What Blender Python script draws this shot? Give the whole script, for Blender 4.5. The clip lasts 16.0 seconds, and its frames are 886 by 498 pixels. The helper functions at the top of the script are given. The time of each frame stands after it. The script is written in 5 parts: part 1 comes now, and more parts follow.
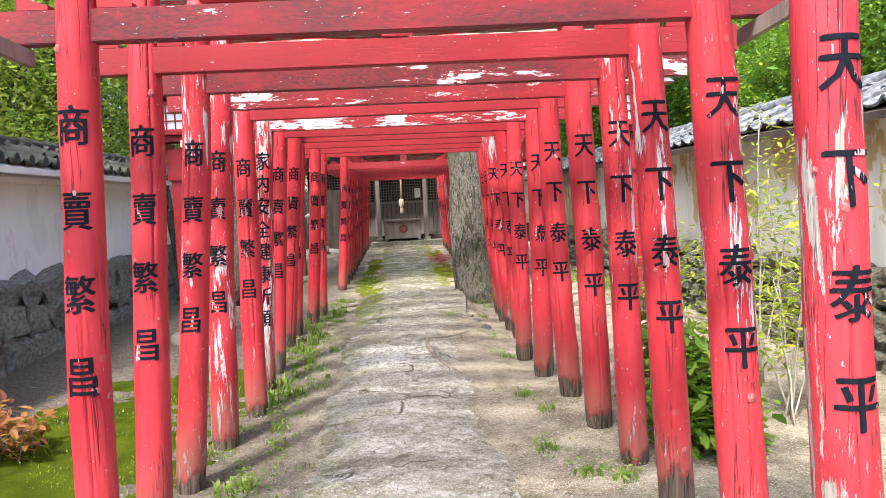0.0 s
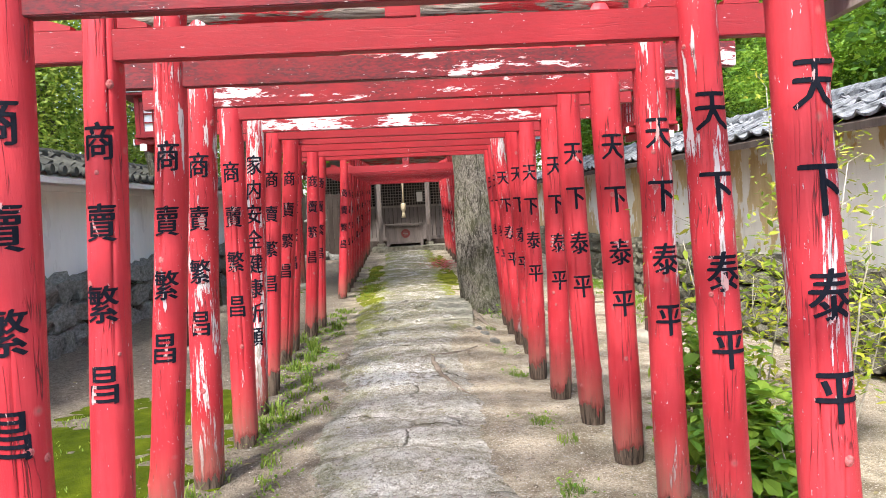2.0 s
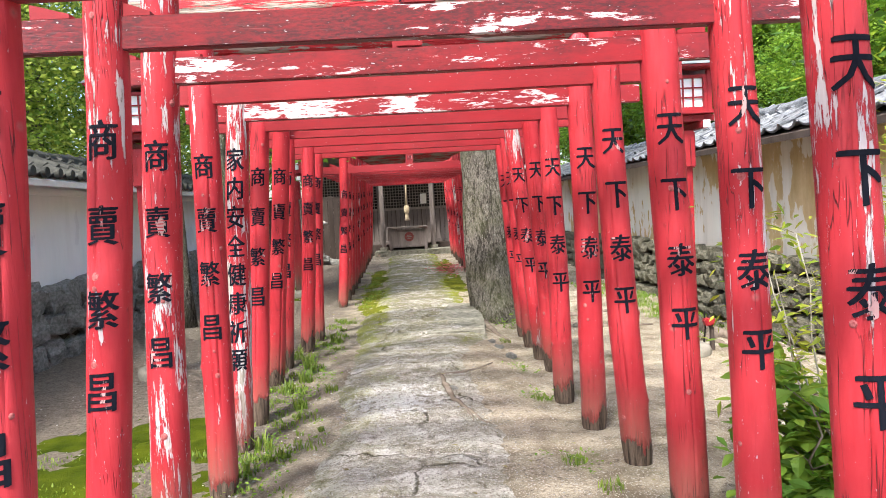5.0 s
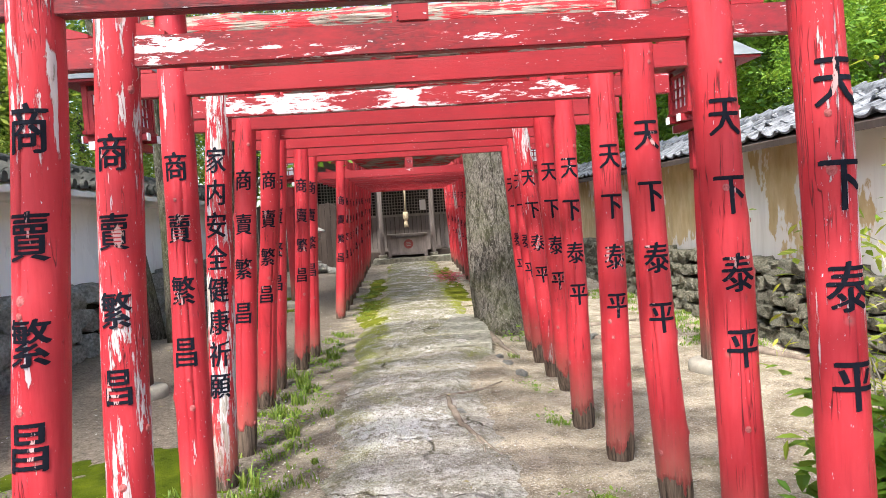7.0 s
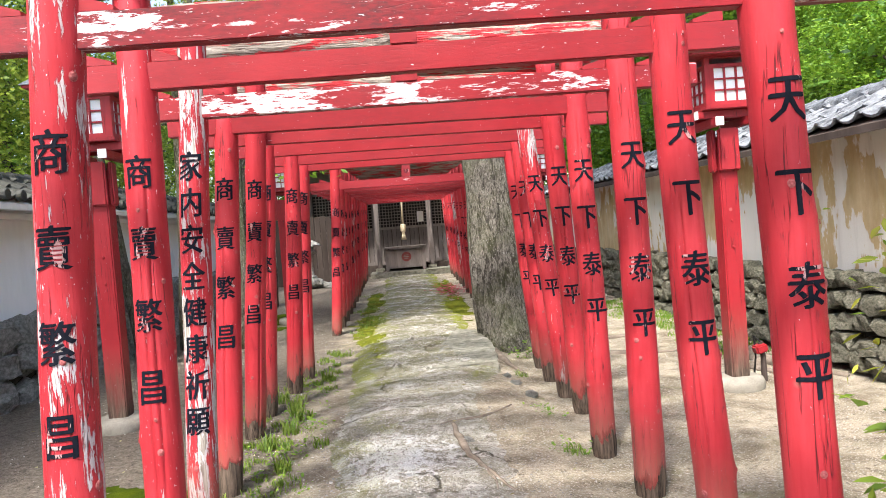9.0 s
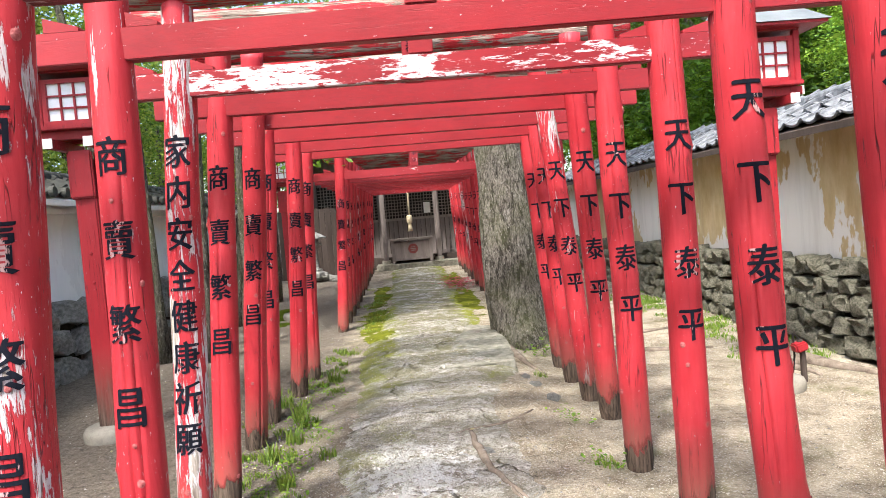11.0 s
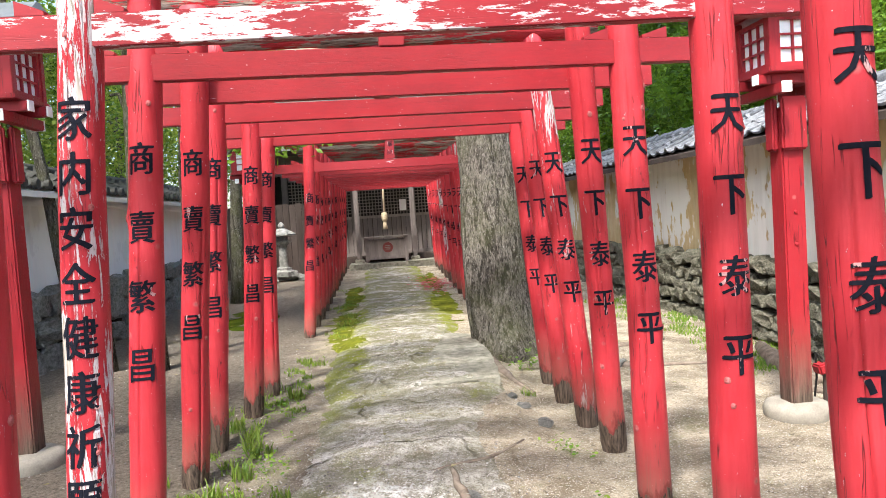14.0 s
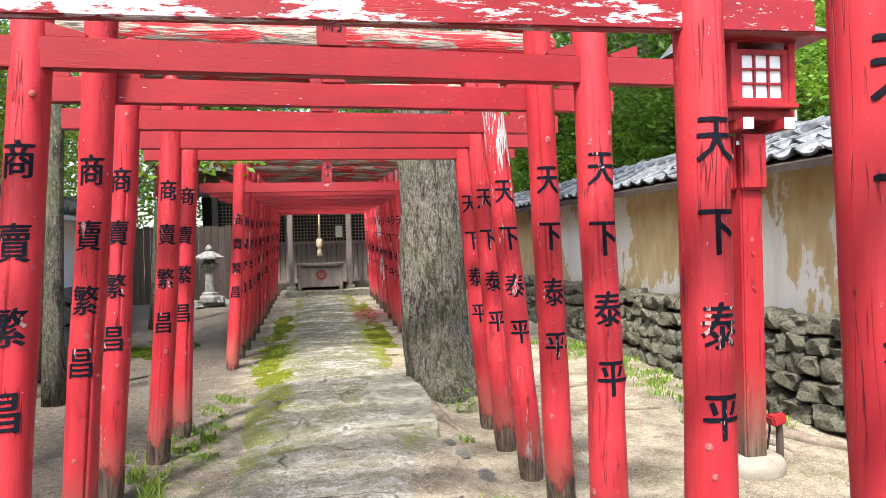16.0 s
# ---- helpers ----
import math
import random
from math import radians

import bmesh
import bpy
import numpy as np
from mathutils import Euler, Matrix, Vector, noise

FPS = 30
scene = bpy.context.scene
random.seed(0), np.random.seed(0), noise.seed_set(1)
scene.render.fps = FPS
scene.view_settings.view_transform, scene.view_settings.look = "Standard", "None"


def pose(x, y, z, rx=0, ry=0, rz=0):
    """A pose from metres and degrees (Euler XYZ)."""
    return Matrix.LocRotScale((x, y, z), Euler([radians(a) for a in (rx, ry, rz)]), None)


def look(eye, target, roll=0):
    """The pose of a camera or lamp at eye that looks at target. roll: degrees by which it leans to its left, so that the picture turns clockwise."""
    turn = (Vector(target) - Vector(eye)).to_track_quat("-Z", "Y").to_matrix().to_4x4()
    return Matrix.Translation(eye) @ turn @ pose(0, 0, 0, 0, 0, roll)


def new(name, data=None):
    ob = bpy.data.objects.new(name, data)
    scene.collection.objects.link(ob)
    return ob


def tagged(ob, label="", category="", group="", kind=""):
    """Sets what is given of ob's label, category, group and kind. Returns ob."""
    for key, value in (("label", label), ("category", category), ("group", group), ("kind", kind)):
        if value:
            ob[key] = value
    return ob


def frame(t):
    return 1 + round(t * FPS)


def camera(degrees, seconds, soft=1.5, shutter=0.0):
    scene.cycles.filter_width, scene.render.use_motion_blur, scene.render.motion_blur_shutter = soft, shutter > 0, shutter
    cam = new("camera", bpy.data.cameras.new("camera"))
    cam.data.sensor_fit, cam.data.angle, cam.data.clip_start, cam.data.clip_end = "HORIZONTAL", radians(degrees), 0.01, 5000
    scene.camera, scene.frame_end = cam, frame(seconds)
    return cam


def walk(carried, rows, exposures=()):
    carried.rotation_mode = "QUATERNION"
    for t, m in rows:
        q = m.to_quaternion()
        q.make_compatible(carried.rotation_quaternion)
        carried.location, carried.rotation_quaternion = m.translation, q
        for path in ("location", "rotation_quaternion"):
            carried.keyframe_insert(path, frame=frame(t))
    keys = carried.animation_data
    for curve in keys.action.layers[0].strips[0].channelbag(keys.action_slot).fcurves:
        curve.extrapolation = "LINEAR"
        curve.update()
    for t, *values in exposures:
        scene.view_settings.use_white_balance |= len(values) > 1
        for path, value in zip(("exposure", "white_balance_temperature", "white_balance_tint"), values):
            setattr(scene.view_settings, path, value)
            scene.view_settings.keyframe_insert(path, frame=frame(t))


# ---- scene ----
cam = camera(64.9, 16.0, 0.9)
PATH = [
    (0, (0.047, -0.046, 1.466), (0.171, 1.946, 1.331), -2.6),
    (0.5, (0.047, 0.076, 1.46), (0.17, 2.067, 1.329), -2.6),
    (1, (0.039, 0.208, 1.462), (0.16, 2.2, 1.332), -2.6),
    (1.5, (0.031, 0.321, 1.486), (0.155, 2.313, 1.359), -2.7),
    (2, (0.029, 0.439, 1.498), (0.15, 2.431, 1.372), -2.7),
    (2.5, (0.025, 0.555, 1.486), (0.146, 2.547, 1.363), -2.8),
    (3, (0.021, 0.685, 1.466), (0.141, 2.678, 1.345), -2.9),
    (3.5, (0.023, 0.806, 1.469), (0.144, 2.799, 1.347), -3.0),
    (4, (0.02, 0.932, 1.48), (0.138, 2.925, 1.359), -3.0),
    (6.5, (-0.006, 1.55, 1.483), (0.106, 3.544, 1.375), -3.4),
    (7, (-0.01, 1.673, 1.478), (0.109, 3.667, 1.378), -3.5),
    (7.5, (-0.01, 1.784, 1.462), (0.119, 3.778, 1.375), -3.6),
    (8, (-0.009, 1.895, 1.452), (0.126, 3.889, 1.374), -3.8),
    (8.5, (-0.008, 2.006, 1.455), (0.126, 4.001, 1.386), -4.0),
    (9, (-0.02, 2.111, 1.464), (0.109, 4.105, 1.398), -4.4),
    (9.5, (-0.032, 2.196, 1.47), (0.09, 4.191, 1.399), -4.6),
    (12, (-0.072, 2.757, 1.47), (0.04, 4.752, 1.369), -4.8),
    (12.5, (-0.065, 2.865, 1.462), (0.057, 4.858, 1.355), -4.7),
    (13, (-0.051, 2.995, 1.455), (0.083, 4.987, 1.341), -4.5),
    (13.5, (-0.035, 3.121, 1.461), (0.115, 5.112, 1.348), -4.2),
    (14, (-0.044, 3.239, 1.462), (0.14, 5.228, 1.362), -3.8),
    (14.5, (-0.042, 3.336, 1.463), (0.169, 5.323, 1.375), -3.3),
    (15, (-0.039, 3.446, 1.454), (0.214, 5.429, 1.389), -2.5),
    (15.5, (-0.031, 3.538, 1.448), (0.27, 5.515, 1.405), -1.8),
    (16, (-0.022, 3.645, 1.457), (0.348, 5.61, 1.435), -1.5),
]
walk(cam, [(t, look(eye, target, roll)) for t, eye, target, roll in PATH], [(0.0, 2.02), (10.0, 2.04), (16.0, 2.14)])

# ---- light ----
SUN_EL, SUN_ROT = 58.0, 206.0
world = bpy.data.worlds.new("world")
scene.world = world
world.use_nodes = True
wn = world.node_tree
sky = wn.nodes.new("ShaderNodeTexSky")
sky.sky_type, sky.sun_disc = "NISHITA", False
sky.sun_elevation, sky.sun_rotation = radians(SUN_EL), radians(SUN_ROT)
sky.air_density, sky.dust_density, sky.ozone_density = 1.0, 3.0, 1.0
wn.links.new(sky.outputs[0], wn.nodes["Background"].inputs[0])
wn.nodes["Background"].inputs[1].default_value = 0.15
sun_data = bpy.data.lights.new("sun", "SUN")
sun_data.energy, sun_data.angle, sun_data.color = 2.1, radians(6), (1.0, 0.95, 0.87)
sun = new("sun", sun_data)
sd = Vector((math.sin(radians(SUN_ROT)) * math.cos(radians(SUN_EL)), math.cos(radians(SUN_ROT)) * math.cos(radians(SUN_EL)), math.sin(radians(SUN_EL))))
sun.matrix_world = look(sd * 60, (0, 0, 0))


# ---- materials ----
def material(name):
    m = bpy.data.materials.new(name)
    m.use_nodes = True
    return m, m.node_tree, m.node_tree.nodes["Principled BSDF"]


def coords(nt, scale=(1, 1, 1), shift=True, kind="Object"):
    """Object coordinates, scaled, and moved by each object's own random number."""
    tc = nt.nodes.new("ShaderNodeTexCoord")
    mp = nt.nodes.new("ShaderNodeMapping")
    mp.inputs["Scale"].default_value = scale
    nt.links.new(tc.outputs[kind], mp.inputs["Vector"])
    if shift:
        info = nt.nodes.new("ShaderNodeObjectInfo")
        mul = nt.nodes.new("ShaderNodeMath")
        mul.operation = "MULTIPLY"
        mul.inputs[1].default_value = 37.0
        nt.links.new(info.outputs["Random"], mul.inputs[0])
        nt.links.new(mul.outputs[0], mp.inputs["Location"])
    return mp.outputs[0]


def noisy(nt, vec, scale, detail=4, rough=0.55, warp=0.0):
    n = nt.nodes.new("ShaderNodeTexNoise")
    n.inputs["Scale"].default_value, n.inputs["Detail"].default_value = scale, detail
    n.inputs["Roughness"].default_value, n.inputs["Distortion"].default_value = rough, warp
    nt.links.new(vec, n.inputs["Vector"])
    return n.outputs["Fac"]


def ramp(nt, fac, *stops):
    r = nt.nodes.new("ShaderNodeValToRGB")
    e = r.color_ramp.elements
    while len(e) < len(stops):
        e.new(0.5)
    for k, (p, c) in zip(e, stops):
        k.position = p
        k.color = (*c, 1) if isinstance(c, tuple) else (c, c, c, 1)
    nt.links.new(fac, r.inputs[0])
    return r.outputs[0]


def blend(nt, fac, a, b, how="MIX"):
    n = nt.nodes.new("ShaderNodeMix")
    n.data_type, n.blend_type = "RGBA", how
    for sock, v in ((n.inputs[0], fac), (n.inputs[6], a), (n.inputs[7], b)):
        if isinstance(v, (int, float)):
            sock.default_value = v
        elif isinstance(v, tuple):
            sock.default_value = (*v, 1)
        else:
            nt.links.new(v, sock)
    return n.outputs[2]


def maths(nt, op, a, b=0.0):
    n = nt.nodes.new("ShaderNodeMath")
    n.operation = op
    for sock, v in ((n.inputs[0], a), (n.inputs[1], b)):
        if isinstance(v, (int, float)):
            sock.default_value = v
        else:
            nt.links.new(v, sock)
    return n.outputs[0]


def height_of(nt, kind="Object"):
    tc = nt.nodes.new("ShaderNodeTexCoord")
    s = nt.nodes.new("ShaderNodeSeparateXYZ")
    nt.links.new(tc.outputs[kind], s.inputs[0])
    return s.outputs


def relief(nt, bsdf, fac, strength=0.3, distance=0.01):
    b = nt.nodes.new("ShaderNodeBump")
    b.inputs["Strength"].default_value, b.inputs["Distance"].default_value = strength, distance
    nt.links.new(fac, b.inputs["Height"])
    nt.links.new(b.outputs[0], bsdf.inputs["Normal"])


def finish(nt, bsdf, col, rough=0.7, spec=0.3):
    if isinstance(col, tuple):
        bsdf.inputs["Base Color"].default_value = (*col, 1)
    else:
        nt.links.new(col, bsdf.inputs["Base Color"])
    if isinstance(rough, (int, float)):
        bsdf.inputs["Roughness"].default_value = rough
    else:
        nt.links.new(rough, bsdf.inputs["Roughness"])
    bsdf.inputs["Specular IOR Level"].default_value = spec


def plain(name, a, b, scale=8.0, rough=0.7, bump=0.2, dist=0.01, spec=0.3, stretch=(1, 1, 1), fine=90.0):
    """Two colours mixed by a coarse and a fine noise, with relief."""
    m, nt, bs = material(name)
    v = coords(nt, stretch)
    n1, n2 = noisy(nt, v, scale, 6), noisy(nt, v, fine, 3)
    f = ramp(nt, maths(nt, "ADD", maths(nt, "MULTIPLY", n1, 0.7), maths(nt, "MULTIPLY", n2, 0.3)), (0.32, 0.0), (0.68, 1.0))
    finish(nt, bs, blend(nt, f, a, b), rough, spec)
    relief(nt, bs, maths(nt, "ADD", n1, n2), bump, dist)
    return m


RED_A, RED_B = (0.40, 0.024, 0.036), (0.53, 0.046, 0.060)
DEEP_RED = ((0.235, 0.011, 0.017), (0.32, 0.022, 0.030))


def red_paint(name, white, bare, along="z", mould=0.0, footing=0.0, tone=(RED_A, RED_B), patch=0.5):
    """Vermilion paint on wood: white undercoat and grey wood where it has flaked. white, bare: how much of each, 0 to 1;
    patch: how far the flaking keeps together in large patches; footing: height of the dusty band above the rotten foot."""
    m, nt, bs = material(name)
    upright = along == "z"
    v = coords(nt, (1, 1, 0.11) if upright else (0.22, 1, 1))
    vl = coords(nt, (1, 1, 0.045) if upright else (0.05, 1, 1))
    vi = coords(nt)
    big, fine = noisy(nt, v, 15.0 if upright else 8.0, 7, 0.66, 0.5), noisy(nt, v, 46.0, 6, 0.7, 0.4)
    strips = noisy(nt, vl, 24.0, 5, 0.6, 0.2)
    area = noisy(nt, coords(nt, (1, 1, 0.55) if upright else (0.5, 1, 1)), 2.6, 4, 0.55)
    specks = noisy(nt, coords(nt, (1, 1, 0.35) if upright else (0.35, 1, 1)), 95.0, 4, 0.65)
    paint = blend(nt, ramp(nt, noisy(nt, vi, 3.0, 5), (0.3, 0.0), (0.7, 1.0)), *tone)
    paint = blend(nt, ramp(nt, noisy(nt, v, 60.0, 4), (0.35, 0.0), (0.75, 0.4)), paint, (0.36, 0.014, 0.022))
    paint = blend(nt, ramp(nt, noisy(nt, vl, 11.0, 6, 0.7), (0.56, 0.0), (0.72, 0.55)), paint, (0.22, 0.012, 0.02))
    if mould:
        f = ramp(nt, maths(nt, "ADD", maths(nt, "MULTIPLY", area, 0.6), maths(nt, "MULTIPLY", noisy(nt, v, 5.0, 6, 0.7), 0.4)), (0.40, 0.0), (0.53, mould))
        paint = blend(nt, maths(nt, "MULTIPLY", f, ramp(nt, specks, (0.4, 0.55), (0.6, 1.0))), paint, (0.075, 0.018, 0.022))
    mask = maths(nt, "ADD", maths(nt, "MULTIPLY", big, 0.30), maths(nt, "MULTIPLY", fine, 0.30))
    mask = maths(nt, "ADD", mask, maths(nt, "MULTIPLY", strips, 0.26 if upright else 0.14))
    mask = maths(nt, "ADD", mask, maths(nt, "MULTIPLY", area, 0.56 * patch))
    mid = 0.5 * (0.86 + 0.56 * patch) if upright else 0.5 * (0.74 + 0.56 * patch)
    tw, tb = mid + 0.165 - 0.15 * white, mid + 0.19 - 0.15 * bare
    fw = ramp(nt, mask, (tw, 0.0), (tw + 0.006, 1.0))
    fs = ramp(nt, specks, (0.715 - 0.05 * white, 0.0), (0.73 - 0.05 * white, 1.0))
    fw = maths(nt, "MAXIMUM", fw, fs)
    rim = ramp(nt, mask, (tw - 0.022, 0.0), (tw - 0.004, 0.5))
    undercoat = blend(nt, ramp(nt, fine, (0.4, 0.0), (0.7, 1.0)), (0.62, 0.60, 0.63), (0.50, 0.40, 0.41))
    col = blend(nt, rim, paint, (0.30, 0.016, 0.024))
    col = blend(nt, fw, col, undercoat)
    fb = ramp(nt, mask, (tb, 0.0), (tb + 0.008, 1.0))
    wood = blend(nt, ramp(nt, noisy(nt, vl, 75.0, 5), (0.35, 0.0), (0.65, 1.0)), (0.17, 0.14, 0.115), (0.44, 0.40, 0.36))
    col = blend(nt, fb, col, wood)
    knots = nt.nodes.new("ShaderNodeTexVoronoi")
    knots.inputs["Scale"].default_value = 5.0
    nt.links.new(vi, knots.inputs["Vector"])
    kd = maths(nt, "ADD", knots.outputs["Distance"], maths(nt, "MULTIPLY", maths(nt, "SUBTRACT", fine, 0.5), 0.10))
    if upright:
        col = blend(nt, ramp(nt, kd, (0.045, 0.8), (0.09, 0.0)), col, (0.42, 0.10, 0.10))
        col = blend(nt, ramp(nt, kd, (0.02, 0.85), (0.04, 0.0)), col, (0.28, 0.10, 0.09))
    line = noisy(nt, coords(nt, (1, 1, 0.035) if upright else (0.035, 1, 1)), 26.0, 3, 0.5)
    crack = maths(nt, "MULTIPLY", ramp(nt, line, (0.475, 0.0), (0.486, 1.0), (0.497, 0.0)), ramp(nt, noisy(nt, vi, 4.5, 3), (0.47, 0.0), (0.55, 0.95 if upright else 0.2)))
    col = blend(nt, crack, col, (0.05, 0.014, 0.016))
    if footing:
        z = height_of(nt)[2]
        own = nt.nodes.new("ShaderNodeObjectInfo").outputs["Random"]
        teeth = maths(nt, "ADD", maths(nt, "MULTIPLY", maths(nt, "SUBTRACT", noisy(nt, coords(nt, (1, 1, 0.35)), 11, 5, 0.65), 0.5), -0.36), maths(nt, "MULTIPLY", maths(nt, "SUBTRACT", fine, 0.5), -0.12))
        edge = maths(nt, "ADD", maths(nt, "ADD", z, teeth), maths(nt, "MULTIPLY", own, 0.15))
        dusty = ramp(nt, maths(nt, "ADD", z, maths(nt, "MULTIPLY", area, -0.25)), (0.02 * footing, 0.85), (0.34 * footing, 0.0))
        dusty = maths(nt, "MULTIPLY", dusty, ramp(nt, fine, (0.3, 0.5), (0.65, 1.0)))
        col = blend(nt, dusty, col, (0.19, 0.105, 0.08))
        foot = ramp(nt, edge, (0.185, 1.0), (0.19 + 0.5 * max(0.0, footing - 1), 0.0))
        lip = ramp(nt, edge, (0.19, 0.0), (0.192, 0.85), (0.23, 0.0))
        rot = blend(nt, ramp(nt, noisy(nt, vl, 60.0, 6, 0.7), (0.36, 0.0), (0.66, 1.0)), (0.018, 0.012, 0.009), (0.17, 0.125, 0.095))
        col = blend(nt, lip, col, (0.15, 0.02, 0.02)) if footing <= 1 else col
        col = blend(nt, foot, col, rot)
        fw = maths(nt, "MAXIMUM", fw, foot)
    gone = maths(nt, "MAXIMUM", fw, fb)
    finish(nt, bs, col, ramp(nt, gone, (0.0, 0.48), (1.0, 0.88)), 0.3)
    hgt = maths(nt, "SUBTRACT", maths(nt, "MULTIPLY", fine, 0.35), maths(nt, "MULTIPLY", gone, 0.45))
    hgt = maths(nt, "SUBTRACT", hgt, maths(nt, "MULTIPLY", crack, 0.7))
    relief(nt, bs, hgt, 0.8 if upright else 0.35, 0.008)
    return m


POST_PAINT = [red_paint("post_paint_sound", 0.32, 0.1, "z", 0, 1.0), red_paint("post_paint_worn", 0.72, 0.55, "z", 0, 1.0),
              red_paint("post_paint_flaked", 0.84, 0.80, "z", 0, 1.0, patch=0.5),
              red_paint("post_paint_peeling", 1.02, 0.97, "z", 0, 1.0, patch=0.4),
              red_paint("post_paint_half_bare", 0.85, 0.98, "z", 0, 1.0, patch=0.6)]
BEAM_PAINT = [red_paint("beam_paint_sound", 0.38, 0.0, "x", 0.25, 0, DEEP_RED), red_paint("beam_paint_mouldy", 0.66, 0.0, "x", 1.0, 0, DEEP_RED),
              red_paint("beam_paint_flaked", 0.86, 0.0, "x", 0.95, 0, DEEP_RED, 0.6),
              red_paint("beam_paint_half_gone", 0.97, 0.0, "x", 0.4, 0, DEEP_RED, 0.28)]


def log_paint():
    m, nt, bs = material("weathered_red_log")
    v, vi = coords(nt, (0.06, 1, 1)), coords(nt, (0.5, 1, 1))
    n1, n2, n3 = noisy(nt, v, 34, 6, 0.7, 0.7), noisy(nt, vi, 7, 6, 0.65), noisy(nt, v, 90, 4, 0.6)
    wood = blend(nt, ramp(nt, n1, (0.38, 0.0), (0.60, 1.0)), (0.10, 0.065, 0.045), (0.40, 0.345, 0.29))
    wood = blend(nt, ramp(nt, n3, (0.36, 0.9), (0.47, 0.0)), wood, (0.03, 0.02, 0.016))
    red = blend(nt, n3, (0.28, 0.016, 0.02), (0.58, 0.04, 0.05))
    col = blend(nt, ramp(nt, maths(nt, "ADD", maths(nt, "MULTIPLY", n1, 0.5), maths(nt, "MULTIPLY", n2, 0.5)), (0.475, 1.0), (0.495, 0.0)), wood, red)
    finish(nt, bs, col, 0.8, 0.2)
    relief(nt, bs, maths(nt, "ADD", n1, n3), 1.0, 0.02)
    return m


LOG_PAINT = log_paint()
LANTERN_RED = red_paint("lantern_paint", 0.0, 0.0, "z", 0, 0, DEEP_RED)
LANTERN_POST = red_paint("lantern_post_paint", 0.0, 0.0, "z", 0, 1.7, DEEP_RED)


def ink_paint():
    m, nt, bs = material("ink")
    v = coords(nt, (1, 1, 0.3))
    n1, n2 = noisy(nt, v, 16.0, 6, 0.65, 0.5), noisy(nt, v, 70.0, 3)
    col = blend(nt, n2, (0.004, 0.005, 0.009), (0.014, 0.016, 0.026))
    col = blend(nt, ramp(nt, n1, (0.61, 0.0), (0.62, 1.0)), col, (0.50, 0.30, 0.30))
    finish(nt, bs, col, 0.85, 0.08)
    return m


INK = ink_paint()
OLD_WOOD = plain("old_wood", (0.14, 0.115, 0.10), (0.30, 0.26, 0.235), 6, 0.8, 0.4, 0.004, 0.2, (1, 1, 0.12), 60)
GREY_WOOD = plain("grey_wood", (0.10, 0.085, 0.08), (0.20, 0.172, 0.165), 7, 0.8, 0.35, 0.004, 0.2, (1, 1, 0.12), 60)
DARK_WOOD = plain("dark_wood", (0.035, 0.026, 0.022), (0.085, 0.066, 0.058), 6, 0.8, 0.3, 0.004, 0.2, (1, 1, 0.12), 60)
# near-black: painted shade inside the hall, and the spotlight's cable
BLACK_VOID = plain("shade_and_cable_black", (0.008, 0.007, 0.007), (0.015, 0.013, 0.012), 4, 0.9)
PAPER = plain("lantern_paper", (0.72, 0.76, 0.78), (0.82, 0.85, 0.86), 5, 0.8, 0.05)
WHITE_PAINT = plain("white_paint", (0.78, 0.76, 0.74), (0.86, 0.85, 0.84), 12, 0.6, 0.1)
ROOF_METAL = plain("roof_metal", (0.10, 0.115, 0.125), (0.19, 0.205, 0.215), 5, 0.55, 0.1)
STONE = plain("stone", (0.11, 0.115, 0.105), (0.45, 0.445, 0.42), 9, 0.9, 1.0, 0.02, 0.15)
MOSSY_STONE = plain("mossy_stone", (0.04, 0.045, 0.026), (0.25, 0.235, 0.19), 10, 0.92, 1.0, 0.012, 0.15)
JOINT = plain("earth_joint", (0.018, 0.016, 0.012), (0.06, 0.053, 0.042), 9, 0.95, 0.6, 0.012, 0.05)
CONCRETE = plain("lantern_concrete", (0.15, 0.138, 0.115), (0.31, 0.29, 0.25), 6, 0.9, 0.35, 0.006, 0.15)
SLAB = plain("slab_stone", (0.12, 0.118, 0.085), (0.42, 0.405, 0.35), 12, 0.92, 1.0, 0.02, 0.15)
TILE = plain("roof_tile", (0.022, 0.025, 0.03), (0.27, 0.285, 0.31), 16, 0.55, 0.5, 0.006, 0.35)
OLD_TILE = plain("weathered_roof_tile", (0.016, 0.016, 0.015), (0.085, 0.085, 0.075), 9, 0.7, 0.4, 0.004, 0.3)
KNOT = plain("knot_wood", (0.22, 0.03, 0.035), (0.50, 0.17, 0.165), 130, 0.8, 0.6, 0.004)
BRASS = plain("straw_rope", (0.34, 0.27, 0.17), (0.62, 0.54, 0.40), 30, 0.8, 0.4)
LEAF = {}


def leaf_paint(name, a, b):
    m, nt, bs = material(name)
    g = nt.nodes.new("ShaderNodeNewGeometry")
    c = ramp(nt, g.outputs["Random Per Island"], (0.0, a), (1.0, b))
    finish(nt, bs, c, 0.5, 0.3)
    tr = nt.nodes.new("ShaderNodeBsdfTranslucent")
    nt.links.new(blend(nt, 0.35, c, (0.35, 0.5, 0.03)), tr.inputs[0])
    mx = nt.nodes.new("ShaderNodeMixShader")
    mx.inputs[0].default_value = 0.42
    nt.links.new(bs.outputs[0], mx.inputs[1])
    nt.links.new(tr.outputs[0], mx.inputs[2])
    nt.links.new(mx.outputs[0], nt.nodes["Material Output"].inputs[0])
    return m


